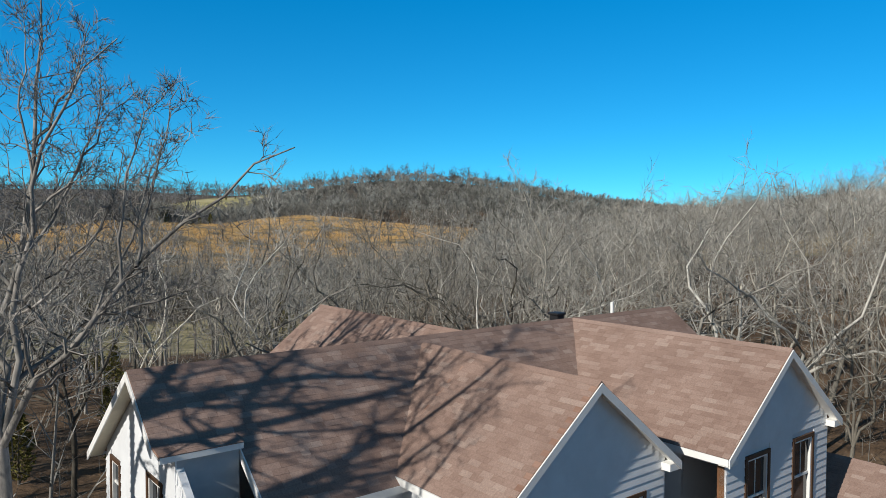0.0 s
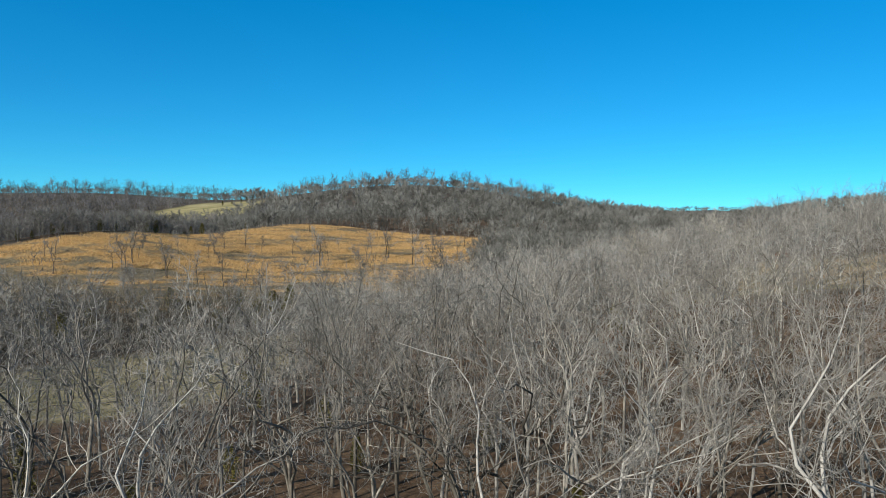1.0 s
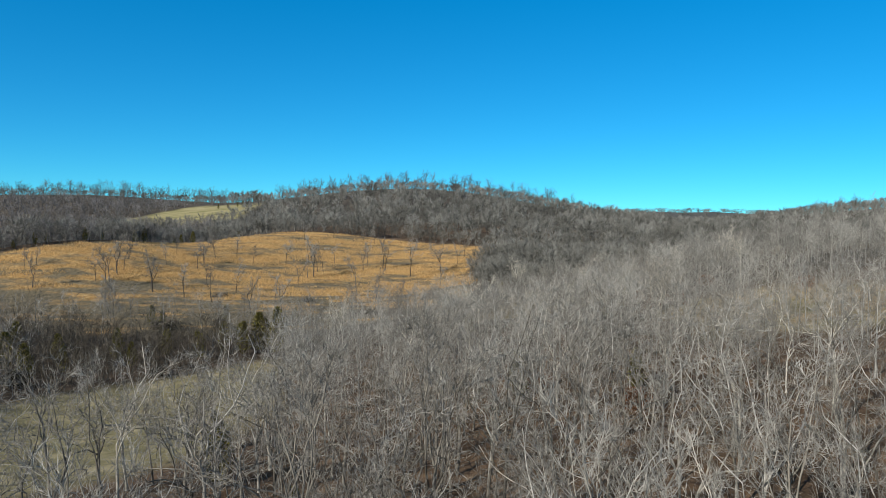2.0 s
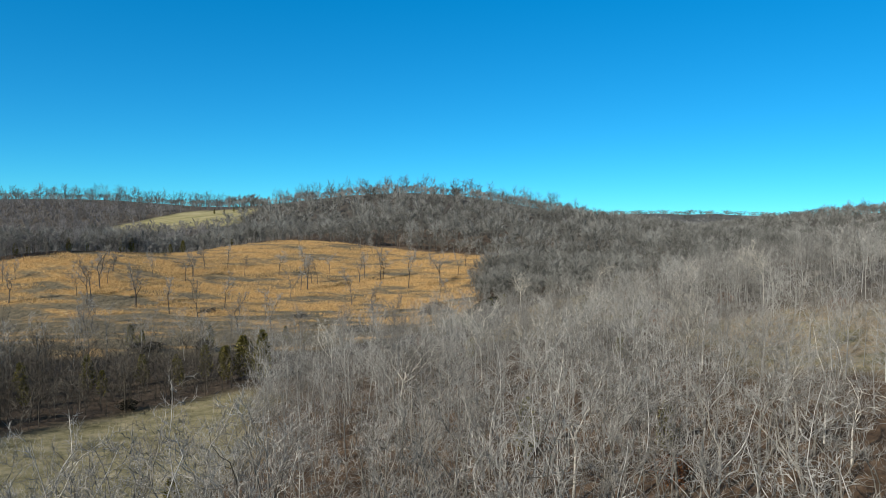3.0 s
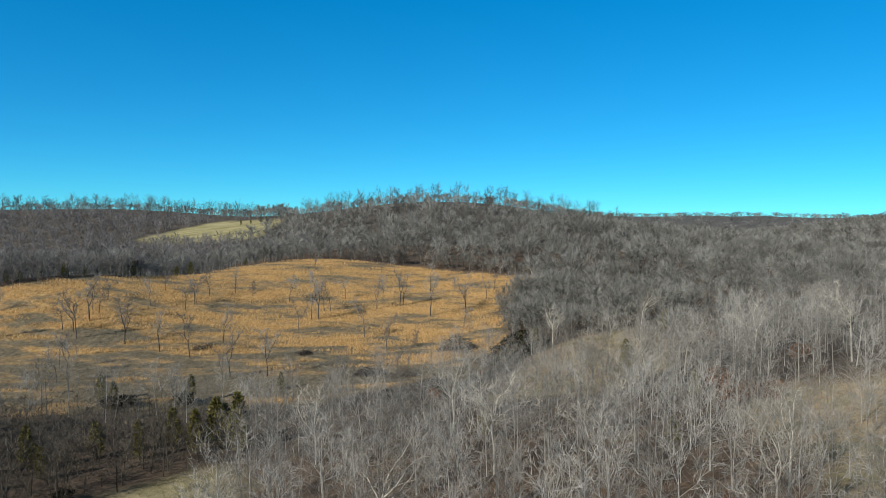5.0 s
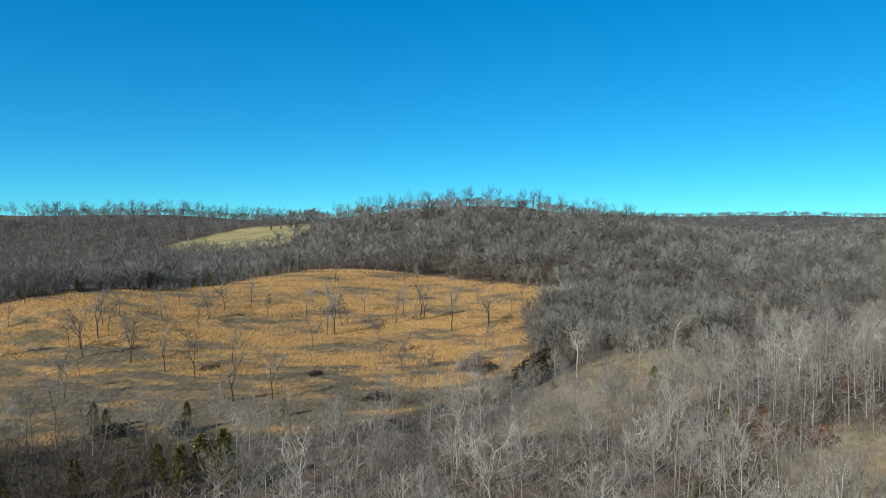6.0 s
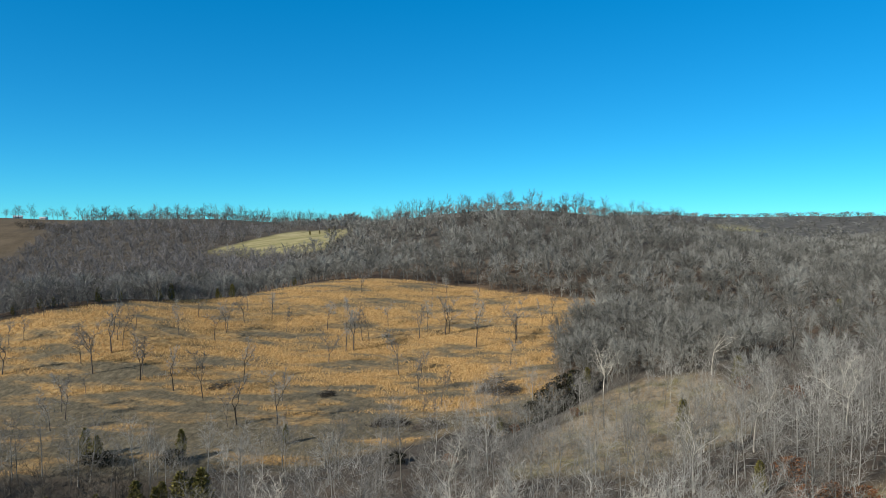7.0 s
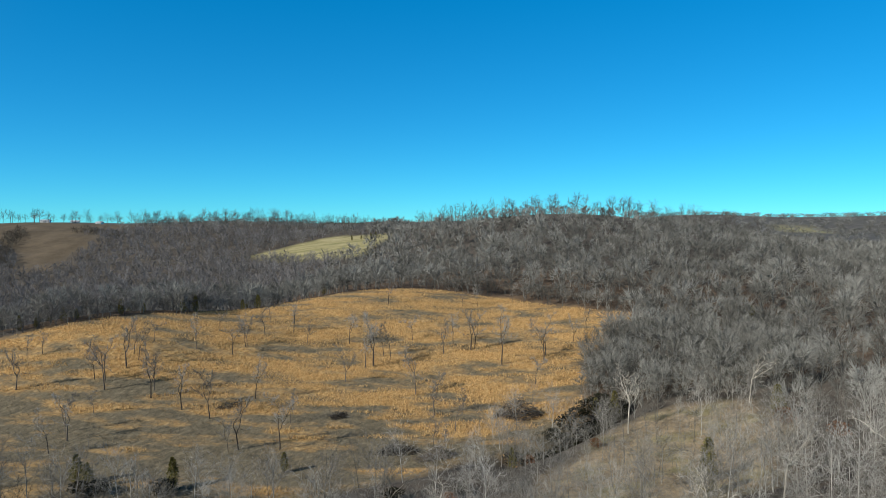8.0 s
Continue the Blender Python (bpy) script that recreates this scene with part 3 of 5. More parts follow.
low_tree = [template(*broom_tree(930 + k, 9.0, 6.5 + k % 3, 10, 24, 0.1, 0.04)) for k in range(6)]
x, y = sow(hill_foot, 5, 75, 245, 345, 3.6, rng)
plant_stuff("bare_woods", low_tree, x, y, rng, FAR_WOODS, "dense leafless young woods at the foot of the hill", "woods", (0.5, 1.05))
x, y = sow(field_border, -180, 60, 255, 380, 3.7, rng)
plant_stuff("bare_woods", low_tree, x, y, rng, FAR_WOODS, "low bare trees and brush along the upper edge of the field", "woods", (0.35, 0.95))


# woods of the farther hills, thinner with distance
def hill_side(x, y):
    return wooded(x, y) & ~((y > 232) & (y < 480) & (x > -210) & (x < 250) & (y < 0.9 * x + 490)) & (y > 232) & (y > -0.95 * x - 20) & (y > 1.25 * x - 60) & (np.hypot(x, y) < 900) & ~((x > -160) & (x < 110) & (y > 625)) & ~((x > -420) & (x < -160) & (y > 775))


def west_valley(x, y):
    """The young woods in the hollow behind the field and up to the pastures."""
    return (x + 0.25 * (y - 400) < -118 + 8 * wobble(x, y, 30.0, 2.0)) & (y < 1.0 * x + 1150)


def crest_line(x, y0, y1):
    """Where the ground is highest against the sky between y0 and y1."""
    py = np.linspace(y0, y1, 60)
    xs = np.linspace(np.min(x), np.max(x), 150)
    return np.interp(x, xs, [py[np.argmax(land(q, py) - py * 0.02)] for q in xs])


def near_crest(x, y):
    hill = (x > -150) & (x < 130) & (y > crest_line(x, 530, 660) - 75)
    ridge = (x > -640) & (x < -190) & (y > crest_line(x, 660, 800) - 60)
    return hill | ridge


farther_tree = [template(*broom_tree(950 + k, 10.5, 8.5 + k % 3, 7, 16, 0.24, 0.1)) for k in range(9)]
x, y = sow(lambda x, y: hill_side(x, y) & ~near_crest(x, y) & ~west_valley(x, y), -640, 570, 232, 850, 8.9, rng)
plant_stuff("bare_woods", farther_tree, x, y, rng, FAR_WOODS, "grey leafless woods covering the far hills", "woods", (0.65, 1.2))
x, y = sow(lambda x, y: hill_side(x, y) & near_crest(x, y), -640, 570, 232, 850, 9.2, rng)
plant_stuff("bare_woods", farther_tree, x, y, rng, FAR_WOODS, "low bare scrub woods just below the ridge tops", "woods", (0.45, 0.82))
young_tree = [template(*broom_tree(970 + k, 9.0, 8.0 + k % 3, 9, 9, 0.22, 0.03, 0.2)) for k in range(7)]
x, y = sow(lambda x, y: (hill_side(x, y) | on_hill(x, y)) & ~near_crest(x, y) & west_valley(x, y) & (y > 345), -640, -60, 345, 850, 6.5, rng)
plant_stuff("bare_woods", young_tree, x, y, rng, SHADED_WOODS, "dense young woods in the hollow behind the field, mauve-grey shade put into the twigs", "woods", (0.55, 1.1))
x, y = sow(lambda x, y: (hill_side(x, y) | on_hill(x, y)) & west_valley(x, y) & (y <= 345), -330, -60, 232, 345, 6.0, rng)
plant_stuff("bare_woods", low_tree, x, y, rng, SHADED_WOODS, "fine-twigged young woods just behind the field, mauve-grey shade put into the twigs", "woods", (0.5, 1.05))
x, y = sow(lambda x, y: (x > -0.02 * y) & (y > 1.2 * x - 60) & (np.hypot(x, y) > 880) & (np.hypot(x, y) < 2850) & wooded(x, y), -60, 1700, 600, 2900, 43.0, rng)
ridge_tree = [template(*broom_tree(960 + k, 10.0, 9.0, 6, 8, 0.4, 0.1)) for k in range(6)]
plant_stuff("bare_woods", [(v * np.array([2.6, 2.6, 1.15]), f) for v, f in ridge_tree], x, y, rng, FAR_WOODS, "leafless woods along the far ridges", "woods", (0.7, 1.3))

# single trees that stand up along the crests
crest_tree = [template(*fan_tree(980 + k, 12.5, 7.5 + 1.5 * (k % 3), 9, 4, 4, 0.17, 0.28, 0.016)) for k in range(8)]
cx, cy = [], []
for x0, x1, y0, y1, step in ((-140, 110, 530, 660, 4.2), (-450, -190, 660, 800, 3.4), (-640, -450, 700, 800, 5.0), (330, 520, 640, 800, 6.0)):
    px = np.arange(x0, x1, step)
    px = px + rng.uniform(-4, 4, len(px))
    cx.append(px)
    cy.append(crest_line(px, y0, y1) + rng.uniform(-9, 7, len(px)))
plant_stuff("crest_trees", [(v - np.array([0, 0, 0.5]), f) for v, f in crest_tree], np.concatenate(cx), np.concatenate(cy), rng, CREST, "dark bare trees standing along the ridge tops", "woods", (0.7, 1.25))

# dark scrub round the high pasture
def pasture_scrub(x, y):
    return inside([(-470, 672), (-445, 668), (-405, 650), (-408, 642), (-450, 655), (-474, 662)], x, y) | inside([(-530, 660), (-512, 655), (-478, 600), (-440, 560), (-452, 552), (-492, 590), (-524, 640)], x, y)


x, y = sow(pasture_scrub, -535, -400, 545, 680, 4.0, rng)
plant_stuff("scrub", young_tree, x, y, rng, DARK_WOODS, "dark bare scrub at the border of the brown pasture", "scrub", (0.35, 0.8))

# woods of the middle distance
mid_tree = [template(*fan_tree(800 + k, 11.0, (7.0, 8.4, 6.0)[k % 3], (10, 9, 8)[k % 3], 8, 6, 0.038, (0.24, 0.16, 0.3)[k % 3], 0.0075, True)) for k in range(9)]
MEADOW_EDGE = [(-31, 170), (-34, 184), (-60, 186), (-112, 172), (-100, 104), (-62, 104), (-57, 132), (-49, 147), (-37, 162), (-30, 166)]


def valley(x, y):
    thin = inside([(-32, 186), (-30, 204), (-6, 228), (10, 236), (12, 196), (0, 184)], x, y)
    return wooded(x, y) & (y < 234) & (y > 98) & (x > -75) & (x < 85) & ~(thin & (np.sin(x * 12.9 + y * 78.2) > -0.1)) & ~inside(MEADOW_EDGE, x, y)


x, y = sow(valley, -75, 85, 98, 234, 4.7, rng)
plant_stuff("bare_woods", mid_tree, x, y, rng, WOODS, "grey leafless trees of the valley woods", "woods", (0.55, 1.12))


def flank(x, y):
    open_side = (x < -24) & (x > -75) & (y > 45) & (y < 120)
    return wooded(x, y) & (y < 234) & ~((y > 98) & (x > -75) & (x < 85)) & ~((np.abs(x) < 36) & (y > 24)) & (y > 0.9 * np.abs(x) - 40) & (y > 22) & ~(open_side & (np.sin(x * 12.9 + y * 78.2) > 0.0))


x, y = sow(flank, -190, 200, 22, 234, 6.9, rng)
side_tree = [template(*fan_tree(860 + k, 11.5, 8.0 + k % 3, 8, 5, 4, 0.075, 0.2)) for k in range(7)]
plant_stuff("bare_woods", side_tree, x, y, rng, WOODS, "grey leafless trees on the flanks of the valley", "woods", (0.6, 1.1))
# saplings and brush under the trees
sapling = [template(*fan_tree(700 + k, 4.0, 1.8, 5, 3, 2, 0.022, 0.2, 0.007)) for k in range(6)]
x, y = sow(lambda x, y: wooded(x, y), -45, 50, 30, 130, 3.9, rng)
plant_stuff("saplings", sapling, x, y, rng, WOODS, "thin bare saplings and brush under the trees", "saplings", (0.3, 0.85))
x, y = sow(lambda x, y: inside(BANK, x, y) | inside(CLEARING, x, y) | inside(DRAW, x, y), -12, 90, 110, 266, 4.9, rng)
plant_stuff("saplings", mid_tree, x, y, rng, WOODS, "thin bare young trees scattered over the clearings", "saplings", (0.3, 0.85))
# dark thicket along the far side of the meadow; shade is put into its twigs
thicket = [template(*fan_tree(760 + k, 8.6, 5.6 + k % 2, 9, 5, 5, 0.07, 0.02, 0.009, True)) for k in range(5)]
x, y = sow(lambda x, y: wooded(x, y) & inside(MEADOW_EDGE, x, y), -112, -30, 104, 192, 3.2, rng)
plant_stuff("thicket", thicket, x, y, rng, DARK_WOODS, "dark bare thicket along the edge of the meadow, shade put into its twigs", "thicket", (0.4, 1.12))

# ---- single trees close to the camera's way ----
def tree_thing(name, seed, high, mats, label, category="tree", **how):
    root = new(name)
    trunk, crown = bare_tree(seed, high, **how)
    part_of("trunk", trunk.mesh("trunk", mats[0]), root)
    part_of("crown", crown.mesh("crown", mats[1]), root)
    return tagged(root, label, category)


def at(x, y, turn=0.0, sink=0.1):
    return pose(x, y, float(land(x, y)) - sink, 0, 0, turn)


KINDS = [  # bark, label, shape
    (PALE_BARK, "tall pale-barked leafless tree in the woods", dict(clear=0.36, spread=0.24, limbs=22, leaders=3, open_angle=0.36, gnarl=0.34, girth=0.0085)),
    (BARK, "spreading leafless oak with crooked grey limbs", dict(clear=0.3, spread=0.3, limbs=24, leaders=4, open_angle=0.52, gnarl=0.42, girth=0.0095)),
    (BARK, "slim leafless grey-barked tree in the woods", dict(clear=0.38, spread=0.25, limbs=18, leaders=3, open_angle=0.36, gnarl=0.36)),
    (BARK, "slender leafless pole tree among others", dict(clear=0.46, spread=0.2, limbs=14, leaders=2, open_angle=0.3, gnarl=0.33, girth=0.0072)),
    (LICHEN_BARK, "lichen-grey leafless oak with crooked spreading limbs", dict(clear=0.32, spread=0.29, limbs=26, leaders=4, open_angle=0.5, gnarl=0.42, girth=0.009)),
]
masters = []
used = set()
for k in range(20):
    bark_mat, label, shape = KINDS[k % 5]
    o = tree_thing("bare_tree", 100 + k, 13.0, (bark_mat, TWIG), label, fine=0.02 if k < 10 else 0.031, **shape)
    o["group"] = "bare trees behind the house"
    masters.append(o)


def plant(which, a, b, s, k):
    m = at(a, b, (k * 137.5) % 360)
    o = masters[which]
    if which in used:
        o = copy_thing(o, m)
    used.add(which)
    o.matrix_basis = m
    o.scale = (s, s, s)
    return o


PLACED = [(5.4, 39.4, 1.3, 0), (2.6, 38.5, 1.25, 1), (12.0, 32.3, 1.2, 4), (15.7, 33.0, 1.25, 9), (-10.8, 38.7, 1.0, 7), (20.0, 38.0, 1.2, 6), (9.5, 47.0, 1.05, 9), (22.0, 31.0, 1.3, 1)]
x, y = sow(lambda x, y: wooded(x, y) & ((y > 29) | (x < -15) | (x > 21)), -36, 36, 10, 98, 4.2, rng)
close = [(a, b) for a, b in zip(x, y) if min(math.hypot(a - p[0], b - p[1]) for p in PLACED) > 1.8]
ripe = rng.permutation(len(close))
count = 0
for a, b, s, which in PLACED:
    plant(which, a, b, s, count)
    count += 1
for k in ripe:
    a, b = close[k]
    if count >= 275:
        break
    if a < -5 and b > 44 and rng.random() < 0.2:
        continue
    which = int(rng.choice(10, p=[0.13, 0.07, 0.1, 0.1, 0.15, 0.1, 0.07, 0.08, 0.08, 0.12] if a > 6 else [0.05, 0.12, 0.13, 0.15, 0.07, 0.04, 0.12, 0.12, 0.14, 0.06]))
    if b > 56:
        which += 10
    tall = min(rng.uniform(0.84, 1.22), (rng.uniform(11.6, 15.4) + (2.0 if a < 2 else 1.2 if b > 58 else 0.6) - float(land(a, b))) / 13.4)
    plant(which, a, b, tall, count)
    count += 1

# the forked tree: each stem starts on the bole (-1) or part way up another stem, and bends from one direction to another
STEMS = [
    (-1, 0, (0.22, 0.05, 1.0), (0.42, 0.0, 1.0), 10.8),
    (-1, 0, (0.62, -0.1, 1.0), (0.98, 0.1, 0.8), 10.6),
    (-1, 0, (-0.12, 0.1, 1.0), (0.1, 0.0, 1.0), 11.4),
    (-1, 0, (-0.35, 0.4, 1.0), (-0.25, 0.2, 1.0), 10.0),
    (1, 0.55, (0.1, 0.1, 1.0), (0.25, 0.0, 1.0), 4.6),
    (0, 0.62, (-0.1, 0.2, 1.0), (-0.15, 0.0, 1.0), 4.5),
]
SIDE_STEMS = [
    (0, 0.3, (0.9, -0.3, 0.6), (0.6, 0.0, 1.0), 4.0),
    (1, 0.42, (1.0, 0.2, 0.15), (1.0, 0.0, 0.5), 2.6),
    (2, 0.5, (0.7, 0.0, 0.9), (0.5, 0.2, 1.0), 4.4),
    (1, 0.3, (0.5, 0.5, 1.0), (0.2, 0.3, 1.0), 6.5),
    (2, 0.35, (-0.6, 0.0, 0.8), (-0.2, 0.0, 1.0), 5.0),
    (0, 0.15, (0.5, 0.7, 0.6), (0.6, 0.4, 0.9), 5.0),
    (0, 0.45, (0.6, 0.2, 1.0), (0.3, 0.0, 1.0), 5.0),
    (1, 0.5, (0.0, 0.1, 1.0), (0.25, 0.2, 1.0), 5.2),
    (2, 0.65, (0.6, 0.0, 1.0), (0.3, 0.0, 1.0), 3.6),
    (2, 0.3, (0.8, 0.3, 0.7), (0.4, 0.0, 1.0), 5.0),
]
big = tree_thing("bare_tree", 31, 17.0, (FURROWED, FURROWED), "large forked leafless tree beside the house wall", clear=0.4, limbs=192, leaders=16, spread=0.14, girth=0.0145, gnarl=0.42, fine=0.02, ways=STEMS + SIDE_STEMS)
big.matrix_basis = at(-10.4, 17.3, 0)
shade_label = "tall narrow leafless tree whose branches shade the house roof"
shade_tree = tree_thing("bare_tree", 64, 19.5, (BARK, TWIG), shade_label, clear=0.5, limbs=32, leaders=3, spread=0.125, girth=0.012, gnarl=0.3, open_angle=0.17, fine=0.024, bends=(7, 4))
shade_tree["group"] = "trees in front of the house"
shade_tree.matrix_basis = at(-11.5, 9.9, 0)
for k, (a, b, s) in enumerate([(-10.6, 9.6, 1.04), (-10.0, 8.6, 0.95), (-9.6, 6.8, 0.8)]):
    o = copy_thing(shade_tree, at(a, b, 80 + 95 * k))
    o.scale = (s, s, s)


# ---- the house ----
RIDGE, SLOPE, HALF = 8.2, 0.76, 2.9
house = new("house")
house.matrix_basis = pose(4.22, 23.8, 0, 0, 0, 38.5)
tagged(house, "white clapboard house with brown shingle gable roofs", "house")


SLABS = []


def roof_slab(name, a, b, c, d, parent, thick=0.09, mat=None):
    """A sloping roof plane with corners a, b on the ridge and c, d at the eave, with shingle coordinates along it."""
    a, b, c, d = (Vector(p) for p in (a, b, c, d))
    n = (b - a).cross(d - a).normalized()
    if n.z < 0:
        n = -n
    bm = prism([a, b, c, d], -n * thick)
    bmesh.ops.recalc_face_normals(bm, faces=bm.faces)
    uv = bm.loops.layers.uv.new("UVMap")
    e = (b - a).normalized()
    g = n.cross(e)
    for f in bm.faces:
        for l in f.loops:
            q = l.vert.co - a
            l[uv].uv = (q.dot(e), q.dot(g))
    SLABS.append((a, e, (d - a).normalized(), n, (b - a).length, (d - a).length, parent))
    return part(name, bm, mat or SHINGLE, parent)


def board(name, p, q, wide, thick, out, parent, mat=WHITE):
    """A straight board from p to q, hanging down by wide and reaching thick along the vector out."""
    p, q, o = Vector(p), Vector(q), Vector(out).normalized() * thick
    return part(name, prism([p, q, q - Vector((0, 0, wide)), p - Vector((0, 0, wide))], o), mat, parent)


house_roof = part("roof", boxes((-12.0, -0.3, 6.2, 5.0, 0.3, 6.6)), DARKROOM, house, "brown asphalt shingle roof")
R = RIDGE
# main roof along x, front side broken back at the corner with the grey panel
roof_slab("roof_plane", (-13.75, 0, R), (5.5, 0, R), (5.5, 3.3, R - 3.3 * SLOPE), (-13.75, 3.3, R - 3.3 * SLOPE), house_roof)
roof_slab("roof_plane", (-13.75, 0, R), (5.5, 0, R), (5.5, -1.6, R - 1.6 * SLOPE), (-13.75, -1.6, R - 1.6 * SLOPE), house_roof)
roof_slab("roof_plane", (-12.1, -1.6, R - 1.6 * SLOPE), (5.5, -1.6, R - 1.6 * SLOPE), (5.5, -3.3, R - 3.3 * SLOPE), (-12.1, -3.3, R - 3.3 * SLOPE), house_roof)


# the flatter skirt of shingles over the grey bay
roof_slab("roof_plane", (-13.75, -1.6, R - 1.6 * SLOPE), (-12.1, -1.6, R - 1.6 * SLOPE), (-12.1, -2.08, R - 1.6 * SLOPE - 0.085), (-13.75, -2.08, R - 1.6 * SLOPE - 0.085), house_roof, 0.05)


def wing_roof(cx, y0, y1, ridge):
    """The two sides of a wing's roof, its ridge running along y at x = cx, with fascias and rakes."""
    s = 1 if y1 > y0 else -1
    low = ridge - HALF * SLOPE
    for side in (-1, 1):
        roof_slab("roof_plane", (cx, y0, ridge), (cx, y1, ridge), (cx + side * HALF, y1, low), (cx + side * HALF, y0, low), house_roof)
        board("rake_board", (cx, y1, ridge - 0.02), (cx + side * HALF, y1, low - 0.02), 0.2, 0.03, (0, s, 0), house_roof)
        board("fascia", (cx + side * HALF, y0 + s * 2.4, low - 0.01), (cx + side * HALF, y1, low - 0.01), 0.16, 0.03, (side, 0, 0), house_roof)
        # soffit under the overhang of the rake
        part("soffit", prism([(cx, y1 - s * 0.26, ridge - 0.14), (cx + side * HALF, y1 - s * 0.26, low - 0.14), (cx + side * HALF, y1, low - 0.14), (cx, y1, ridge - 0.14)], (0, 0, 0.02)), WHITE, house_roof)
        # boxed return at the foot of the rake
        part("eave_return", boxes((cx + side * HALF - (0.42 if side > 0 else 0), min(y1, y1 - s * 0.26), low - 0.2, cx + side * HALF + (0 if side > 0 else 0.42), max(y1, y1 - s * 0.26), low - 0.03)), WHITE, house_roof)


wing_roof(0.1, 0, -7.2, R - 0.01)
wing_roof(-6.2, -0.2, -6.3, 8.05)
wing_roof(-4.5, 0, 8.3, R - 0.03)
for x_end, s in ((-13.75, -1), (5.5, 1)):
    for side in (-1, 1):
        reach = 1.6 if (side < 0 and s < 0) else 3.3
        board("rake_board", (x_end, 0, R - 0.02), (x_end, side * reach, R - 0.02 - reach * SLOPE), 0.2, 0.03, (s, 0, 0), house_roof)
        if not (s < 0 and side < 0):
            part("soffit", prism([(x_end, 0, R - 0.16), (x_end, side * reach, R - 0.16 - reach * SLOPE), (x_end - s * 0.33, side * reach, R - 0.16 - reach * SLOPE), (x_end - s * 0.33, 0, R - 0.16)], (0, 0, 0.02)), SOFFIT, house_roof)
board("rake_board", (-12.1, -1.6, R - 1.6 * SLOPE + 0.01), (-12.1, -3.3, R - 3.3 * SLOPE + 0.01), 0.24, 0.03, (-1, 0, 0), house_roof)
board("fascia", (-13.75, 3.3, R - 3.3 * SLOPE), (5.5, 3.3, R - 3.3 * SLOPE), 0.16, 0.03, (0, 1, 0), house_roof)
board("fascia", (-12.1, -3.3, R - 3.3 * SLOPE), (5.5, -3.3, R - 3.3 * SLOPE), 0.16, 0.03, (0, -1, 0), house_roof)
# ridge caps
for p, q in (((-13.75, 0, R), (5.5, 0, R)), ((0.1, 0, R), (0.1, -7.2, R)), ((-6.2, -0.3, 8.06), (-6.2, -6.3, 8.06)), ((-4.5, 0, R - 0.02), (-4.5, 8.3, R - 0.02))):
    p, q = Vector(p), Vector(q)
    across = (q - p).cross(Vector((0, 0, 1))).normalized() * 0.12
    drop = Vector((0, 0, 0.12 * SLOPE - 0.012))
    part("ridge_cap", prism([p + across - drop, p + Vector((0, 0, 0.014)), p - across - drop], q - p), TAB, house_roof)

# walls: sheathing with real openings, covered with lapped boards
BOARD = 0.2


def wall(name, origin, along, width, top, openings, gable=0.0):
    """A wall from origin along a unit vector, outside on its right hand. openings: (u, low, wide, high). gable: rise of its triangle above top."""
    a = Vector(along)
    out = Vector((a.y, -a.x, 0))
    o = Vector(origin)
    base = new(name)
    base.parent = house

    def roofline(u):
        return top + gable * (1 - abs(2 * u / width - 1))

    def upright(u0, u1, z0, z1a, z1b, depth, lift, bm):
        ps = [o + a * u0 + Vector((0, 0, z0)) + out * lift, o + a * u1 + Vector((0, 0, z0)) + out * lift, o + a * u1 + Vector((0, 0, z1b)) + out * lift, o + a * u0 + Vector((0, 0, z1a)) + out * lift]
        low = [bm.verts.new(p) for p in ps]
        high = [bm.verts.new(p - out * depth) for p in ps]
        bm.faces.new(low)
        bm.faces.new(high[::-1])
        for i in range(4):
            bm.faces.new((low[i], low[(i + 1) % 4], high[(i + 1) % 4], high[i]))
    cuts = sorted({0.0, width, width / 2, *[u for u, _, w, _ in openings], *[u + w for u, _, w, _ in openings]})
    bm = bmesh.new()
    for u0, u1 in zip(cuts, cuts[1:]):
        mid = (u0 + u1) / 2
        z = 0.0
        for u, low, w, h in sorted(openings, key=lambda q: q[1]):
            if u < mid < u + w:
                upright(u0, u1, z, low, low, 0.14, 0, bm)
                z = low + h
        upright(u0, u1, z, roofline(u0), roofline(u1), 0.14, 0, bm)
    bmesh.ops.remove_doubles(bm, verts=bm.verts, dist=0.001)
    part("sheathing", bm, SIDING, base)
    # lapped boards, each tilted out at its foot
    n = int((top + gable) / BOARD)
    for k in range(n):
        z0, z1 = 0.3 + k * BOARD, 0.3 + (k + 1) * BOARD
        if z1 > top + gable - 0.05 or z0 < 2.2:
            continue
        lo = hi = 0.0
        if z1 > top and gable:
            lo = (z1 - top) / gable * width / 2
        spans = [(lo + 0.02, width - lo - 0.02)]
        for u, low, w, h in openings:
            if z0 < low + h + 0.1 and z1 > low - 0.1:
                spans = [s for p, q in spans for s in ((p, min(q, u - 0.1)), (max(p, u + w + 0.1), q)) if s[1] - s[0] > 0.03]
        for p, q in spans:
            bm = bmesh.new()
            vs = [bm.verts.new(o + a * u + Vector((0, 0, z)) + out * d) for u in (p, q) for z, d in ((z0 - 0.012, 0.002), (z0 - 0.012, 0.03), (z1, 0.008), (z1, 0.002))]
            bm.faces.new(vs[:4])
            bm.faces.new(vs[4:][::-1])
            for i in range(4):
                bm.faces.new((vs[i], vs[(i + 1) % 4], vs[4 + (i + 1) % 4], vs[4 + i]))
            part("siding_board", bm, SIDING, base)
    return base


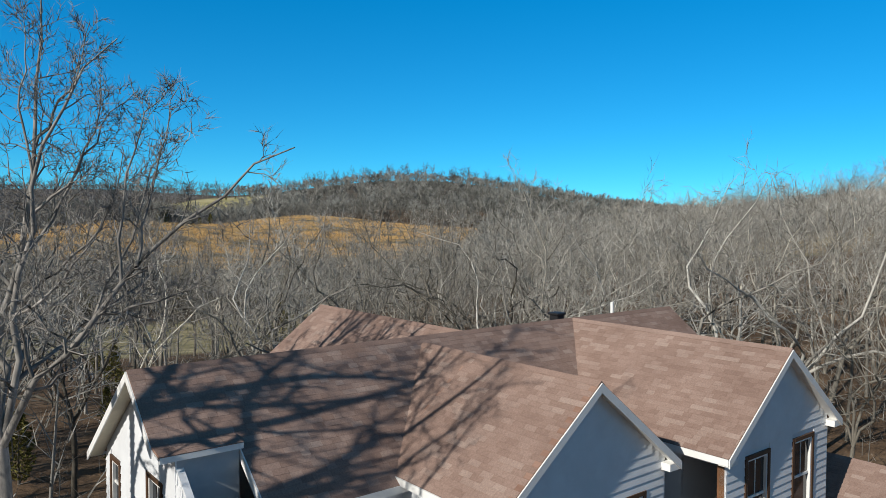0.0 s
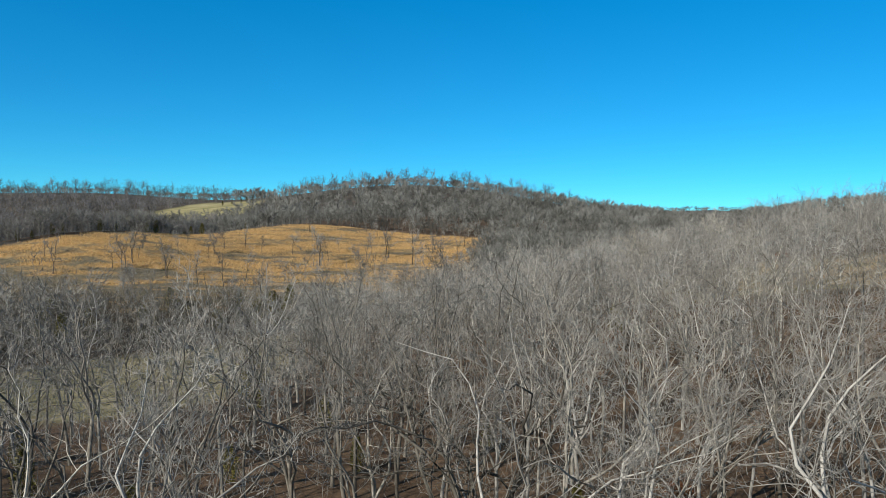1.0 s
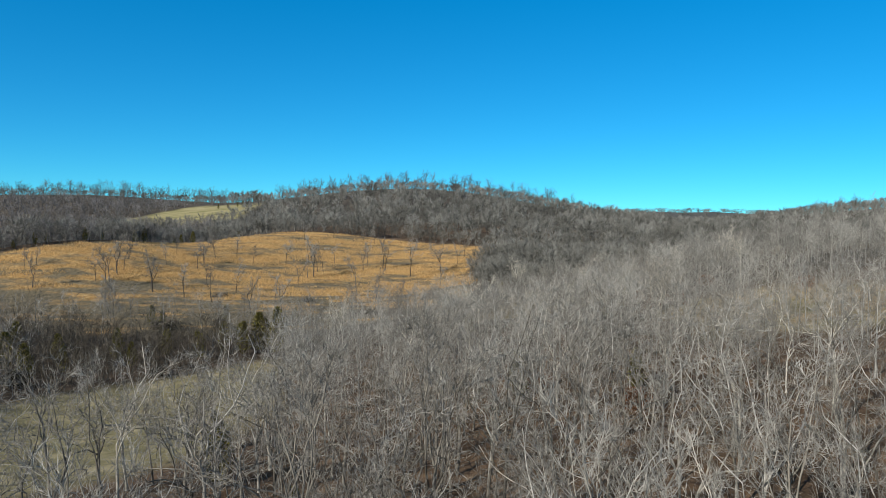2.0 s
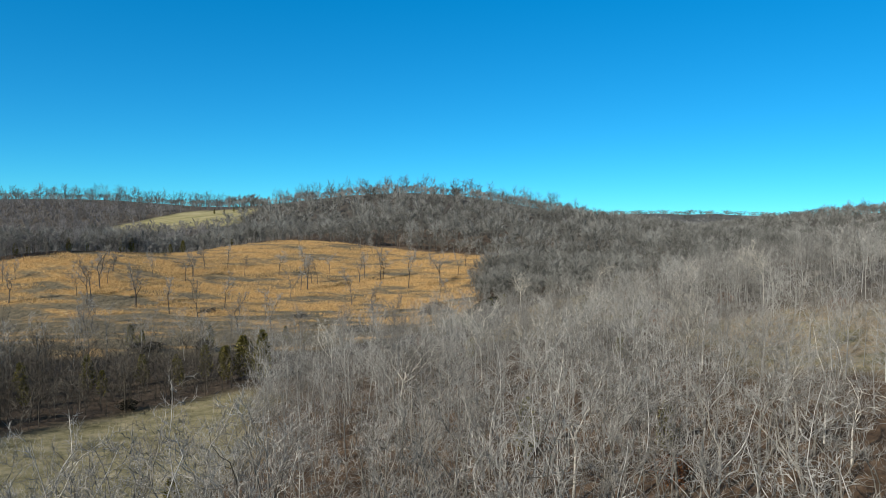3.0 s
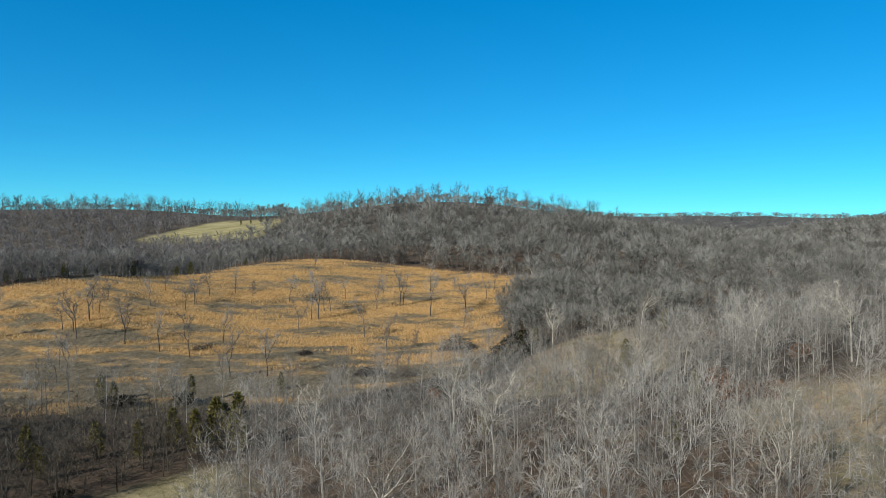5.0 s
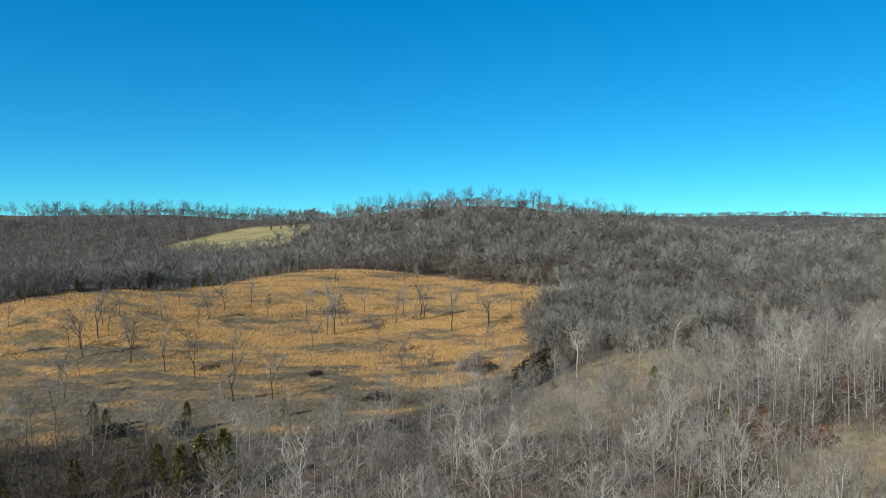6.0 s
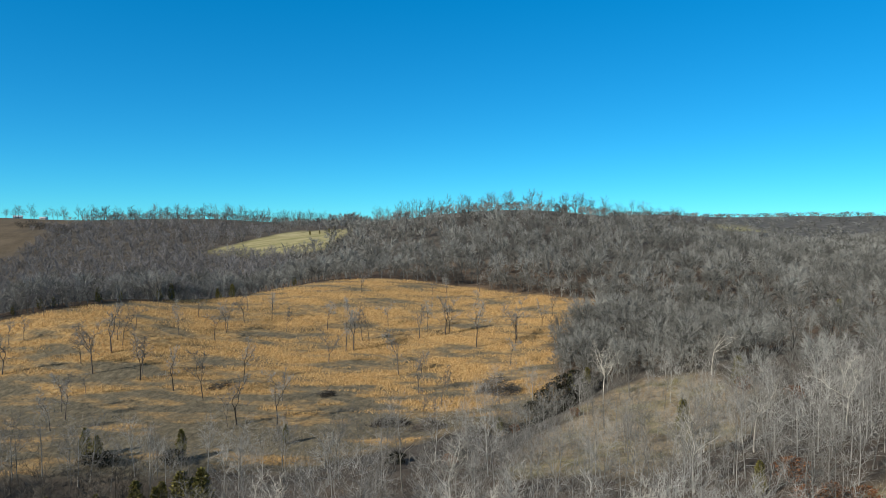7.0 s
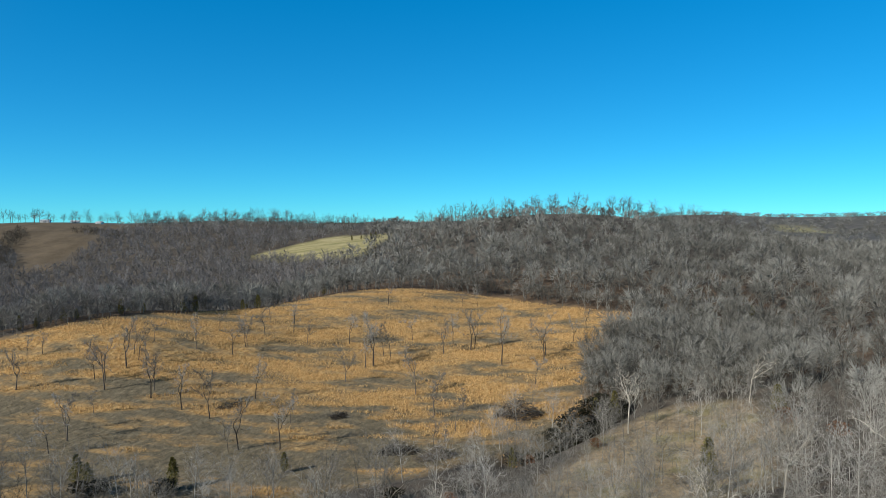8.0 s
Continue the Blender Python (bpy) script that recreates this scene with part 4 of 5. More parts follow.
def window(origin, along, u, low, wide, high, trim_mat=BROWN):
    """A double-hung window set in an opening of a wall."""
    a = Vector(along)
    out = Vector((a.y, -a.x, 0))
    o = Vector(origin)
    turn = Matrix((( a.x, out.x, 0, 0), (a.y, out.y, 0, 0), (0, 0, 1, 0), (0, 0, 0, 1)))
    w = new("window")
    w.parent = house
    w.matrix_local = Matrix.Translation(o + a * u + Vector((0, 0, low))) @ turn
    t = 0.1
    part("outer_trim", boxes((-t, 0.0, -t, 0, 0.05, high + t), (wide, 0, -t, wide + t, 0.05, high + t), (0, 0, high, wide, 0.055, high + t), (0, 0, -t, wide, 0.07, 0), bevel=0.004), trim_mat, w, "dark brown window trim")
    f = 0.055
    part("frame", boxes((0, -0.1, 0, f, 0.02, high), (wide - f, -0.1, 0, wide, 0.02, high), (f, -0.1, high - f, wide - f, 0.02, high), (f, -0.1, 0, wide - f, 0.02, f)), WHITE, w, "white window frame")
    part("meeting_rail", boxes((f, -0.08, high / 2 - 0.03, wide - f, -0.02, high / 2 + 0.03)), WHITE, w)
    part("muntin", boxes((wide / 2 - 0.012, -0.062, high / 2 + 0.03, wide / 2 + 0.012, -0.035, high - f)), WHITE, w)
    part("pane", boxes((f, -0.06, high / 2 + 0.03, wide - f, -0.05, high - f)), GLASS, w)
    part("pane", boxes((f, -0.075, f, wide - f, -0.065, high / 2 - 0.03)), GLASS, w)
    return w


W = 2.6
WALLS = [
    ("wall_front_wing", (-6.2 - W, -6.04, 0), (1, 0, 0), 2 * W, 7.93 - W * SLOPE, W * SLOPE, [(0.8, 3.3, 0.95, 1.9), (3.45, 3.3, 0.95, 1.9)]),
    ("wall_right_wing", (0.1 - W, -6.94, 0), (1, 0, 0), 2 * W, 8.07 - W * SLOPE, W * SLOPE, [(0.95, 3.7, 0.98, 1.95), (3.3, 3.7, 0.98, 1.95)]),
    ("wall_left_gable", (-13.4, 3.0, 0), (0, -1, 0), 6.0, 8.07 - 3.0 * SLOPE, 3.0 * SLOPE, [(0.55, 4.6, 0.62, 1.05), (3.3, 4.5, 0.8, 1.5)]),
    ("wall_front_wing_side", (-6.2 + W, -5.99, 0), (0, 1, 0), 5.0, 5.85, 0.0, []),
    ("wall_front_wing_far_side", (-6.2 - W, -1.0, 0), (0, -1, 0), 5.04, 5.85, 0.0, []),
    ("wall_right_wing_side", (0.1 + W, -6.89, 0), (0, 1, 0), 6.0, 5.9, 0.0, []),
]
REAR_WALLS = [
    ("wall_right_wing_near_side", (0.1 - W + 0.5, -2.9, 0), (0, -1, 0), 2.6, 5.9, 0.0, []),
    ("wall_porch_back", (0.1 - W + 0.5, -5.5, 0), (1, 0, 0), 1.6, 5.9, 0.0, []),
    ("wall_main_front", (-12.0, -2.95, 0), (1, 0, 0), 17.0, 5.6, 0.0, []),
    ("wall_main_back", (5.2, 3.0, 0), (-1, 0, 0), 18.5, 5.6, 0.0, []),
    ("wall_right_end", (5.2, -3.0, 0), (0, 1, 0), 6.0, 8.07 - 3.0 * SLOPE, 3.0 * SLOPE, []),
    ("wall_back_wing", (-4.5 + W, 8.04, 0), (-1, 0, 0), 2 * W, 8.05 - W * SLOPE, W * SLOPE, []),
    ("wall_back_wing_side", (-4.5 - W, 8.04, 0), (0, -1, 0), 5.0, 5.85, 0.0, []),
    ("wall_back_wing_far_side", (-4.5 + W, 3.0, 0), (0, 1, 0), 5.0, 5.85, 0.0, []),
]
for name, o, a, wide, top, gable, holes in WALLS + REAR_WALLS:
    wall("wall", o, a, wide, top, holes, gable)
    for u, low, w, h in holes:
        window(o, a, u, low, w, h)
# corner boards on the gable walls
for cx, cy in ((-6.2 - W, -5.99), (-6.2 + W, -5.99), (0.1 + W, -6.89)):
    part("corner_board", boxes((cx - 0.07, cy - 0.04, 0, cx + 0.07, cy + 0.1, 5.95)), WHITE, house)
# grey panelled bay in the corner of the main roof
part("corner_bay", boxes((-13.4, -1.95, 0, -12.14, -1.6, 6.8)), GREY, house, "smooth grey panelled bay")
part("bay_side_trim", boxes((-13.43, -1.97, 0, -13.4, -1.4, 6.84)), SIDING, house)
part("bay_fascia", boxes((-13.75, -2.08, 6.77, -12.1, -2.05, 6.885)), WHITE, house)
part("bay_soffit", boxes((-13.72, -2.05, 6.805, -12.12, -1.62, 6.825)), WHITE, house)
# porch post and beam beside the right wing
part("porch_post", boxes((-2.5, -6.94, 0, -2.3, -6.74, 5.75), bevel=0.01), POST, house, "stained wooden porch post")
part("porch_beam", boxes((-2.62, -6.74, 5.72, -2.5, -3.3, 5.9)), WHITE, house)
# lower roof beyond the right wing
lower = part("side_porch", boxes((2.9, -7.6, 0, 7.2, -3.4, 2.9)), SIDING, house, "low side porch with a shingle roof")
roof_slab("roof_plane", (5.1, -8.0, 4.3), (5.1, -3.2, 4.3), (7.6, -3.2, 2.8), (7.6, -8.0, 2.8), lower)
roof_slab("roof_plane", (5.1, -8.0, 4.3), (5.1, -3.2, 4.3), (2.8, -3.2, 2.92), (2.8, -8.0, 2.92), lower)


def pipe(cx, cy, z0, z1, r, mat, name, parent):
    bm = bmesh.new()
    bmesh.ops.create_cone(bm, cap_ends=True, segments=14, radius1=r, radius2=r, depth=z1 - z0, matrix=Matrix.Translation((cx, cy, (z0 + z1) / 2)))
    bmesh.ops.create_cone(bm, cap_ends=True, segments=14, radius1=r * 2.2, radius2=r * 1.1, depth=0.14, matrix=Matrix.Translation((cx, cy, z0 + 0.34)))
    return part(name, bm, mat, parent)


part("roof_vent", boxes((-0.35, 0.25, 7.7, 0.0, 0.6, 8.3), (-0.4, 0.2, 8.28, 0.05, 0.65, 8.36), bevel=0.03), BLACK, house_roof, "black roof vent")
pipe(3.15, 0.8, 7.3, 8.45, 0.06, PVC, "vent_pipe", house_roof)
part("roof_vent", boxes((-7.15, 7.5, 6.1, -6.8, 7.85, 6.42), (-7.2, 7.45, 6.4, -6.75, 7.9, 6.5), bevel=0.03), BLACK, house_roof, "black roof vent")


# ---- single trees in and round the field ----
def open_tree(seed, high, bark_mat, label):
    return tree_thing("bare_tree", seed, high, (bark_mat, TWIG), label, clear=0.3, spread=0.26, limbs=15, leaders=2, open_angle=0.26, gnarl=0.34, detail=2, fine=0.05, girth=0.0135)


# place and height of each
FIELD_TREES_WEST = [(-127, 255, 6.0), (-129, 252, 6.2), (-119, 238, 9.7), (-133, 270, 4.9), (-127, 273, 4.9), (-105, 248, 8.5), (-102, 248, 10.5), (-99, 244, 12.3), (-102, 256, 12.6), (-105, 263, 7.3),
    (-102, 261, 9.0), (-105, 272, 7.1), (-86, 244, 11.8), (-88, 248, 9.7), (-75, 240, 9.7), (-66, 237, 11.4), (-93, 274, 9.0), (-83, 276, 9.8), (-95, 289, 6.8), (-90, 221, 7.8),
    (-86, 217, 9.1), (-92, 232, 5.4), (-84, 210, 8.1), (-82, 293, 9.4), (-83, 284, 8.2), (-83, 283, 8.9), (-76, 300, 8.3), (-68, 292, 7.5), (-63, 252, 9.8), (-136, 282, 8.0),
    (-124, 284, 7.0), (-86, 304, 7.5)]
FIELD_TREES_EAST = [(-51, 223, 9.8), (-43, 225, 11.0), (-48, 240, 6.8), (-57, 298, 10.5), (-47, 270, 8.9), (-46, 282, 11.2), (-44, 283, 14.0), (-44, 292, 9.7), (-42, 292, 8.9), (-40, 307, 8.6),
    (-28, 298, 9.8), (-27, 306, 9.3), (-21, 303, 11.6), (-20, 304, 11.0), (-10, 293, 14.9), (1, 298, 13.0), (1, 302, 11.3), (-27, 266, 11.1), (-19, 254, 9.7), (-14, 234, 6.8),
    (-12, 245, 8.5), (1, 279, 8.6), (8, 315, 7.6), (11, 325, 7.0), (-11, 233, 5.0), (-52, 221, 6.7), (-28, 347, 7.0), (-33, 345, 6.0), (-57, 335, 8.0), (-17, 356, 7.0)]
field_masters = [open_tree(300 + k, 9.0, DARK_BARK, "small leafless tree standing in the dry orange field") for k in range(6)]
for o in field_masters:
    o["group"] = "trees in the field"
for k, (a, b, tall) in enumerate(FIELD_TREES_WEST + FIELD_TREES_EAST):
    o = field_masters[k % 6]
    o = copy_thing(o, at(a, b, k * 77.0)) if k >= 6 else o
    o.matrix_basis = at(a, b, k * 77.0)
    s = tall / 8.4
    o.scale = (s, s, s)

# pale trees that stand out of the valley woods
pale_masters = [tree_thing("pale_tree", 330 + k, 12.5, (PALE_BARK, PALE_BARK), "white-limbed leafless tree rising from the valley woods", clear=0.42, spread=0.26, limbs=24, leaders=4, open_angle=0.42, gnarl=0.34, fine=0.04, girth=0.0095) for k in range(4)]
PALE = [(24, 163), (44, 196), (37, 133), (24, 243), (48, 253), (12, 122), (30, 118), (18, 140), (-4, 128), (50, 130), (33, 180), (8, 150), (58, 200), (40, 222), (-8, 190), (26, 205), (66, 180), (-18, 165), (75, 215), (2, 175)]
for k, (a, b) in enumerate(PALE):
    o = pale_masters[k % 4]
    o["group"] = "white-limbed trees in the valley"
    o = copy_thing(o, at(a, b, k * 101.0)) if k >= 4 else o
    o.matrix_basis = at(a, b, k * 101.0)
    s = 0.8 + 0.35 * ((k * 0.618) % 1)
    o.scale = (s, s, s)


# ---- cedars and leafy shrubs ----
def leafy(seed, high, wide, shape, n, size):
    """A crown of many small leaf sprays in an uneven cone or dome."""
    r = np.random.default_rng(seed)
    h = r.random(n) ** (0.75 if shape == "cone" else 0.9)
    reach = np.minimum((1 - h) ** 0.55, 0.25 + 3.2 * h) if shape == "cone" else np.sqrt(np.clip(1 - (2 * h - 0.9) ** 2 / 1.3, 0.02, 1))
    a = r.uniform(0, 6.283, n)
    lobes = 1 + 0.28 * np.sin(3 * a + seed + 7 * h) + 0.2 * np.sin(5 * a - 11 * h + seed)
    d = wide / 2 * reach * lobes * (0.3 + 0.75 * r.random(n) ** 0.7)
    c = np.stack([d * np.cos(a), d * np.sin(a), 0.06 * high + 0.94 * high * h], 1)
    u = np.stack([np.cos(a), np.sin(a), r.uniform(0.1, 0.9, n)], 1) + r.normal(0, 0.35, (n, 3))
    u *= (size * r.uniform(0.6, 1.3, n) / np.linalg.norm(u, axis=1))[:, None]
    w = np.cross(u, r.normal(0, 1, (n, 3)))
    w *= (size * 0.32 / (np.linalg.norm(w, axis=1) + 1e-9))[:, None]
    v = np.stack([c - w, c + w, c + u], 1).reshape(-1, 3)
    return v, np.arange(3 * n).reshape(-1, 3)


def shrub(name, seed, high, wide, shape, mat, label, category, n=900, size=0.55):
    root = new(name)
    stem = Sticks()
    rnd = random.Random(seed)
    stem.tube(path_of(Vector((0, 0, -0.3)), Vector((0, 0, 1)), high * 0.85, 4, rnd, 0.05, 0), [high * 0.02 * q for q in (1.2, 0.9, 0.7, 0.4, 0.12)], 6)
    part_of("trunk", stem.mesh("trunk", DARK_BARK), root)
    part_of("foliage", mesh_from("foliage", *leafy(seed, high, wide, shape, n, size), mat), root)
    return tagged(root, label, category)


cedar_masters = [shrub("cedar", 410 + k, 7.5, 3.0 + 0.3 * k, "cone", CEDAR, "dark olive-green cedar tree among bare trees", "tree", 1300, 0.42) for k in range(3)]
CEDARS = [(-33, 175, 1.3), (-36.5, 179, 0.95), (-42, 180, 0.8), (-50, 176, 0.7), (-66, 140, 0.9), (17, 259, 0.55), (21, 262, 0.8), (51, 240, 0.9),
          (35, 203, 0.85), (3, 228, 0.55), (-66, 199, 0.6), (-69, 200, 0.7), (-52, 203, 0.75), (-37, 215, 0.5), (-114, 340, 0.7), (-130, 326, 0.65), (-144, 312, 0.6), (-168, 302, 0.7), (-92, 360, 0.65),
          (-171, 592, 0.5), (-163, 590, 0.4), (-150, 585, 0.6), (-155, 588, 0.5), (60, 330, 0.8), (90, 300, 0.9)]
CEDARS_BORDER = [(-139, 276, 0.6), (-136, 278, 0.45), (-126, 285, 0.65), (-123, 292, 0.4), (-114, 299, 0.6), (-112, 303, 0.75), (-103, 317, 0.5), (-100, 322, 0.65), (-147, 268, 0.6), (-143, 270, 0.4)]
CEDARS_THICKET = [(-37.3, 177.2, 1.15), (-40, 175, 0.95), (-45, 178, 0.9), (-55, 172, 0.8), (-62, 165, 0.9), (-70, 158, 0.8), (-75, 150, 0.9), (-66, 152, 0.7), (-58, 162, 0.65), (-80, 162, 0.9), (-48, 172, 0.7), (-86, 150, 0.8)]
CEDARS_NEAR = [(-13, 31, 0.4), (-10.5, 34, 0.36), (-16, 36, 0.45), (-8, 37, 0.32), (-19, 33, 0.45), (-12, 42, 0.36), (3, 44, 0.32), (8, 50, 0.36), (16, 44, 0.32), (-16, 50, 0.35), (-20, 44, 0.3), (-24, 54, 0.45), (-13, 58, 0.35), (-5, 60, 0.35), (-29, 62, 0.4), (-9, 72, 0.4), (4, 64, 0.3), (22, 100, 0.6), (-18, 84, 0.8), (10, 106, 0.8), (30, 150, 0.6), (7, 168, 0.6), (40, 176, 0.6), (36, 211, 0.9), (-23, 100, 0.6)]
for k, (a, b, s) in enumerate(CEDARS + CEDARS_BORDER + CEDARS_THICKET + CEDARS_NEAR):
    o = cedar_masters[k % 3]
    o["group"] = "cedars"
    o = copy_thing(o, at(a, b, k * 61.0, 0.05)) if k >= 3 else o
    o.matrix_basis = at(a, b, k * 61.0, 0.05)
    o.scale = (s, s, s)

rusty_masters = [shrub("rusty_shrub", 440 + k, 3.2, 3.4, "dome", RUST, "rust-brown shrub still holding dry leaves", "shrub", 500, 0.4) for k in range(2)]
RUSTY = [(44, 170, 1.0), (47, 172, 0.8), (49, 168, 1.0), (52, 238, 1.0), (12, 108, 1.0), (20, 92, 0.8), (6, 230, 0.6), (45, 180, 1.1), (62, 190, 0.9), (30, 128, 0.7), (-8, 48, 0.5), (14, 52, 0.6), (18, 236, 0.6), (58, 226, 0.9), (70, 160, 0.8), (-3, 204, 0.7)]
for k, (a, b, s) in enumerate(RUSTY):
    o = rusty_masters[k % 2]
    o["group"] = "shrubs with dry leaves"
    o = copy_thing(o, at(a, b, k * 83.0, 0.05)) if k >= 2 else o
    o.matrix_basis = at(a, b, k * 83.0, 0.05)
    o.scale = (s, s, s * 0.9)


# near-black stand-ins for shadow in the draw and meadow edge; some are real bushes
dark_masters = [shrub("evergreen_shrub", 460 + k, 2.8, 4.4, "dome", SHADE_GREEN, "near-black evergreen shrub, mostly added to stand in for deep shade", "shrub", 700, 0.45) for k in range(2)]
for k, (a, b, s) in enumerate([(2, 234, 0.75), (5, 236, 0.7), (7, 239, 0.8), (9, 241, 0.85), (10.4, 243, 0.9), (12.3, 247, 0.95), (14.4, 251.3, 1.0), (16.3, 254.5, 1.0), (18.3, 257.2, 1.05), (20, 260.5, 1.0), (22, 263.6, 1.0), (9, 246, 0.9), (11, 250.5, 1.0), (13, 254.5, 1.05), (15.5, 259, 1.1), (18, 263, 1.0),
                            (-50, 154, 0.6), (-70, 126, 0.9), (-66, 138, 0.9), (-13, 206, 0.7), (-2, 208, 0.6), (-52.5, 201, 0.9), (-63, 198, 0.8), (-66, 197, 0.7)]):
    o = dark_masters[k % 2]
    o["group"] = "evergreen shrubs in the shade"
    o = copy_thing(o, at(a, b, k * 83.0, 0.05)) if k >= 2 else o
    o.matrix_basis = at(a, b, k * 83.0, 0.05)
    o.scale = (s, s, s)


# ---- heaps of cut brush, a fallen tree and a bleached snag ----
def stick_between(rnd, p, d, w):
    st = Sticks()
    st.tube(path_of(p - d / 2, d, d.length, 3, rnd, 0.16, 0), [w, w * 0.85, w * 0.6, w * 0.2], 4)
    return st


def brush_heap(seed, wide, deep, high, n, limbs):
    """A low mound of tangled cut brush with some larger limbs lying over it."""
    rnd = random.Random(seed)
    root, st = new("brush_heap"), Sticks()
    for _ in range(n):
        a, r = rnd.uniform(0, 6.28), math.sqrt(rnd.random())
        p = Vector((wide / 2 * r * math.cos(a), deep / 2 * r * math.sin(a), high * (1 - r * r) * rnd.random()))
        d = Vector((rnd.gauss(0, 1), rnd.gauss(0, 1), rnd.gauss(0.1, 0.3))).normalized() * rnd.uniform(0.8, 2.4)
        q = path_of(p - d / 2, d, d.length, 2, rnd, 0.15, 0)
        w = rnd.uniform(0.03, 0.08)
        st.tube(q, [w, w * 0.7, w * 0.3], 3)
    part_of("mound", st.mesh("mound", DARK_BARK), root)
    for _ in range(limbs):
        a, r = rnd.uniform(0, 6.28), 0.85 * math.sqrt(rnd.random())
        p = Vector((wide / 2 * r * math.cos(a), deep / 2 * r * math.sin(a), high * (1 - r * r) * rnd.uniform(0.75, 1.0) + 0.1))
        d = Vector((rnd.gauss(0, 1), rnd.gauss(0, 1), rnd.gauss(0.0, 0.2))).normalized() * rnd.uniform(1.8, 4.0)
        part_of("branch", stick_between(rnd, p, d, rnd.uniform(0.05, 0.1)).mesh("branch", BARK), root)
    return tagged(root, "heap of cut grey branches in the dry grass", "brush heap", "brush heaps")


HEAPS = [(0, 257, 11, 6, 4.4, 950, 30), (-20, 230, 9, 4, 2.2, 360, 16), (-12, 229, 9, 4, 2.2, 360, 16), (-66, 246, 7, 3, 0.8, 160, 8), (-39.4, 247, 5, 3, 1.2, 140, 8)]
for k, (a, b, wide, deep, high, n, limbs) in enumerate(HEAPS):
    brush_heap(500 + k, wide, deep, high, n, limbs).matrix_basis = at(a, b, 20.0 * k)
fallen = tree_thing("fallen_tree", 345, 8.0, (PALE_BARK, PALE_BARK), "bleached fallen tree lying in the draw", clear=0.3, spread=0.4, limbs=14, leaders=3, open_angle=0.6, gnarl=0.28)
fallen.matrix_basis = pose(10, 229, float(land(10, 229)) + 0.7, 0, 62, 150)
snag = new("snag")
st = Sticks()
st.tube([Vector((0, 0, -0.3)), Vector((0.1, 0, 2.0)), Vector((0.0, 0.05, 4.6)), Vector((0.1, 0, 5.1)), Vector((0.5, 0, 5.3))], [0.14, 0.11, 0.08, 0.07, 0.02], 7)
part_of("stem", st.mesh("stem", PALE_BARK), snag)
st = Sticks()
st.tube([Vector((0.05, 0, 3.0)), Vector((0.5, 0.2, 3.7)), Vector((0.6, 0.3, 4.4))], [0.05, 0.035, 0.01], 5)
part_of("branch", st.mesh("branch", PALE_BARK), snag)
tagged(snag, "broken bleached snag at the edge of the field", "dead tree")
snag.matrix_basis = at(-25, 203)


# ---- tall dry grass ----
def tuft_template(seed, n, high):
    r = np.random.default_rng(seed)
    c = np.concatenate([r.normal(0, 0.16, (n, 2)), np.zeros((n, 1))], 1)
    a = r.uniform(0, 6.283, n)
    w = np.stack([np.cos(a), np.sin(a), 0 * a], 1) * 0.045
    top = c + np.concatenate([r.normal(0.12, 0.2, (n, 2)), (high * r.uniform(0.6, 1.15, n))[:, None]], 1)
    return np.stack([c - w, c + w, top], 1).reshape(-1, 3), np.arange(3 * n).reshape(-1, 3)


def lush(x, y, lo, hi):
    v = thick_grass(x, y)
    return (v > lo) & (v <= hi)


tufts = [tuft_template(600 + k, 6, 0.62) for k in range(6)]
x, y = sow(lambda x, y: inside(FIELD, x, y) & lush(x, y, 0.40, 9), -165, 26, 184, 364, 0.72, rng)
plant_stuff("tall_grass", tufts, x, y, rng, GRASS, "tall orange dry grass in patches over the field", "grass", (0.6, 1.4), 0.15)
x, y = sow(lambda x, y: (inside(FIELD, x, y) & lush(x, y, -9, 0.5)) | inside(BANK, x, y) | inside(CLEARING, x, y) | (inside(MEADOW, x, y) & lush(x, y + 130, 0.5, 9)), -165, 80, 95, 364, 1.3, rng)
plant_stuff("dull_grass", tufts, x, y, rng, DULL_GRASS, "short greyish dry grass between the patches", "grass", (0.35, 0.8), 0.15)


# ---- far farm buildings on the skyline ----
def farm_building(a, b, wide, deep, high, turn, wall_mat, roof_mat):
    root = new("farm_building")
    part("wall", prism([(-wide / 2, -deep / 2, -1), (-wide / 2, deep / 2, -1), (-wide / 2, deep / 2, high), (-wide / 2, 0, high * 1.55), (-wide / 2, -deep / 2, high)], (wide, 0, 0)), wall_mat, root)
    for s in (-1, 1):
        part("roof", prism([(-wide / 2 - 0.5, 0, high * 1.55 + 0.2), (-wide / 2 - 0.5, s * (deep / 2 + 0.5), high + 0.05), (-wide / 2 - 0.5, s * (deep / 2 + 0.5), high - 0.15), (-wide / 2 - 0.5, 0, high * 1.55)], (wide + 1, 0, 0)), roof_mat, root)
    part("door", boxes((-1.4, -deep / 2 - 0.08, 0, 1.4, -deep / 2 - 0.01, 1.8)), GREY, root)
    root.matrix_basis = at(a, b, turn, 0.0)
    return tagged(root, "small pale farm building on the far ridge", "building", "far farm buildings")


TIN = paint("pale_tin_roof", (0.6, 0.62, 0.64), 0.35, 0.2)
for a, b, wide, turn in ((-568, 735, 9, 20), (-540, 745, 8, 35), (-516, 752, 6, 10)):
    farm_building(a, b, wide, 5, 1.9, turn, WHITE, TIN)


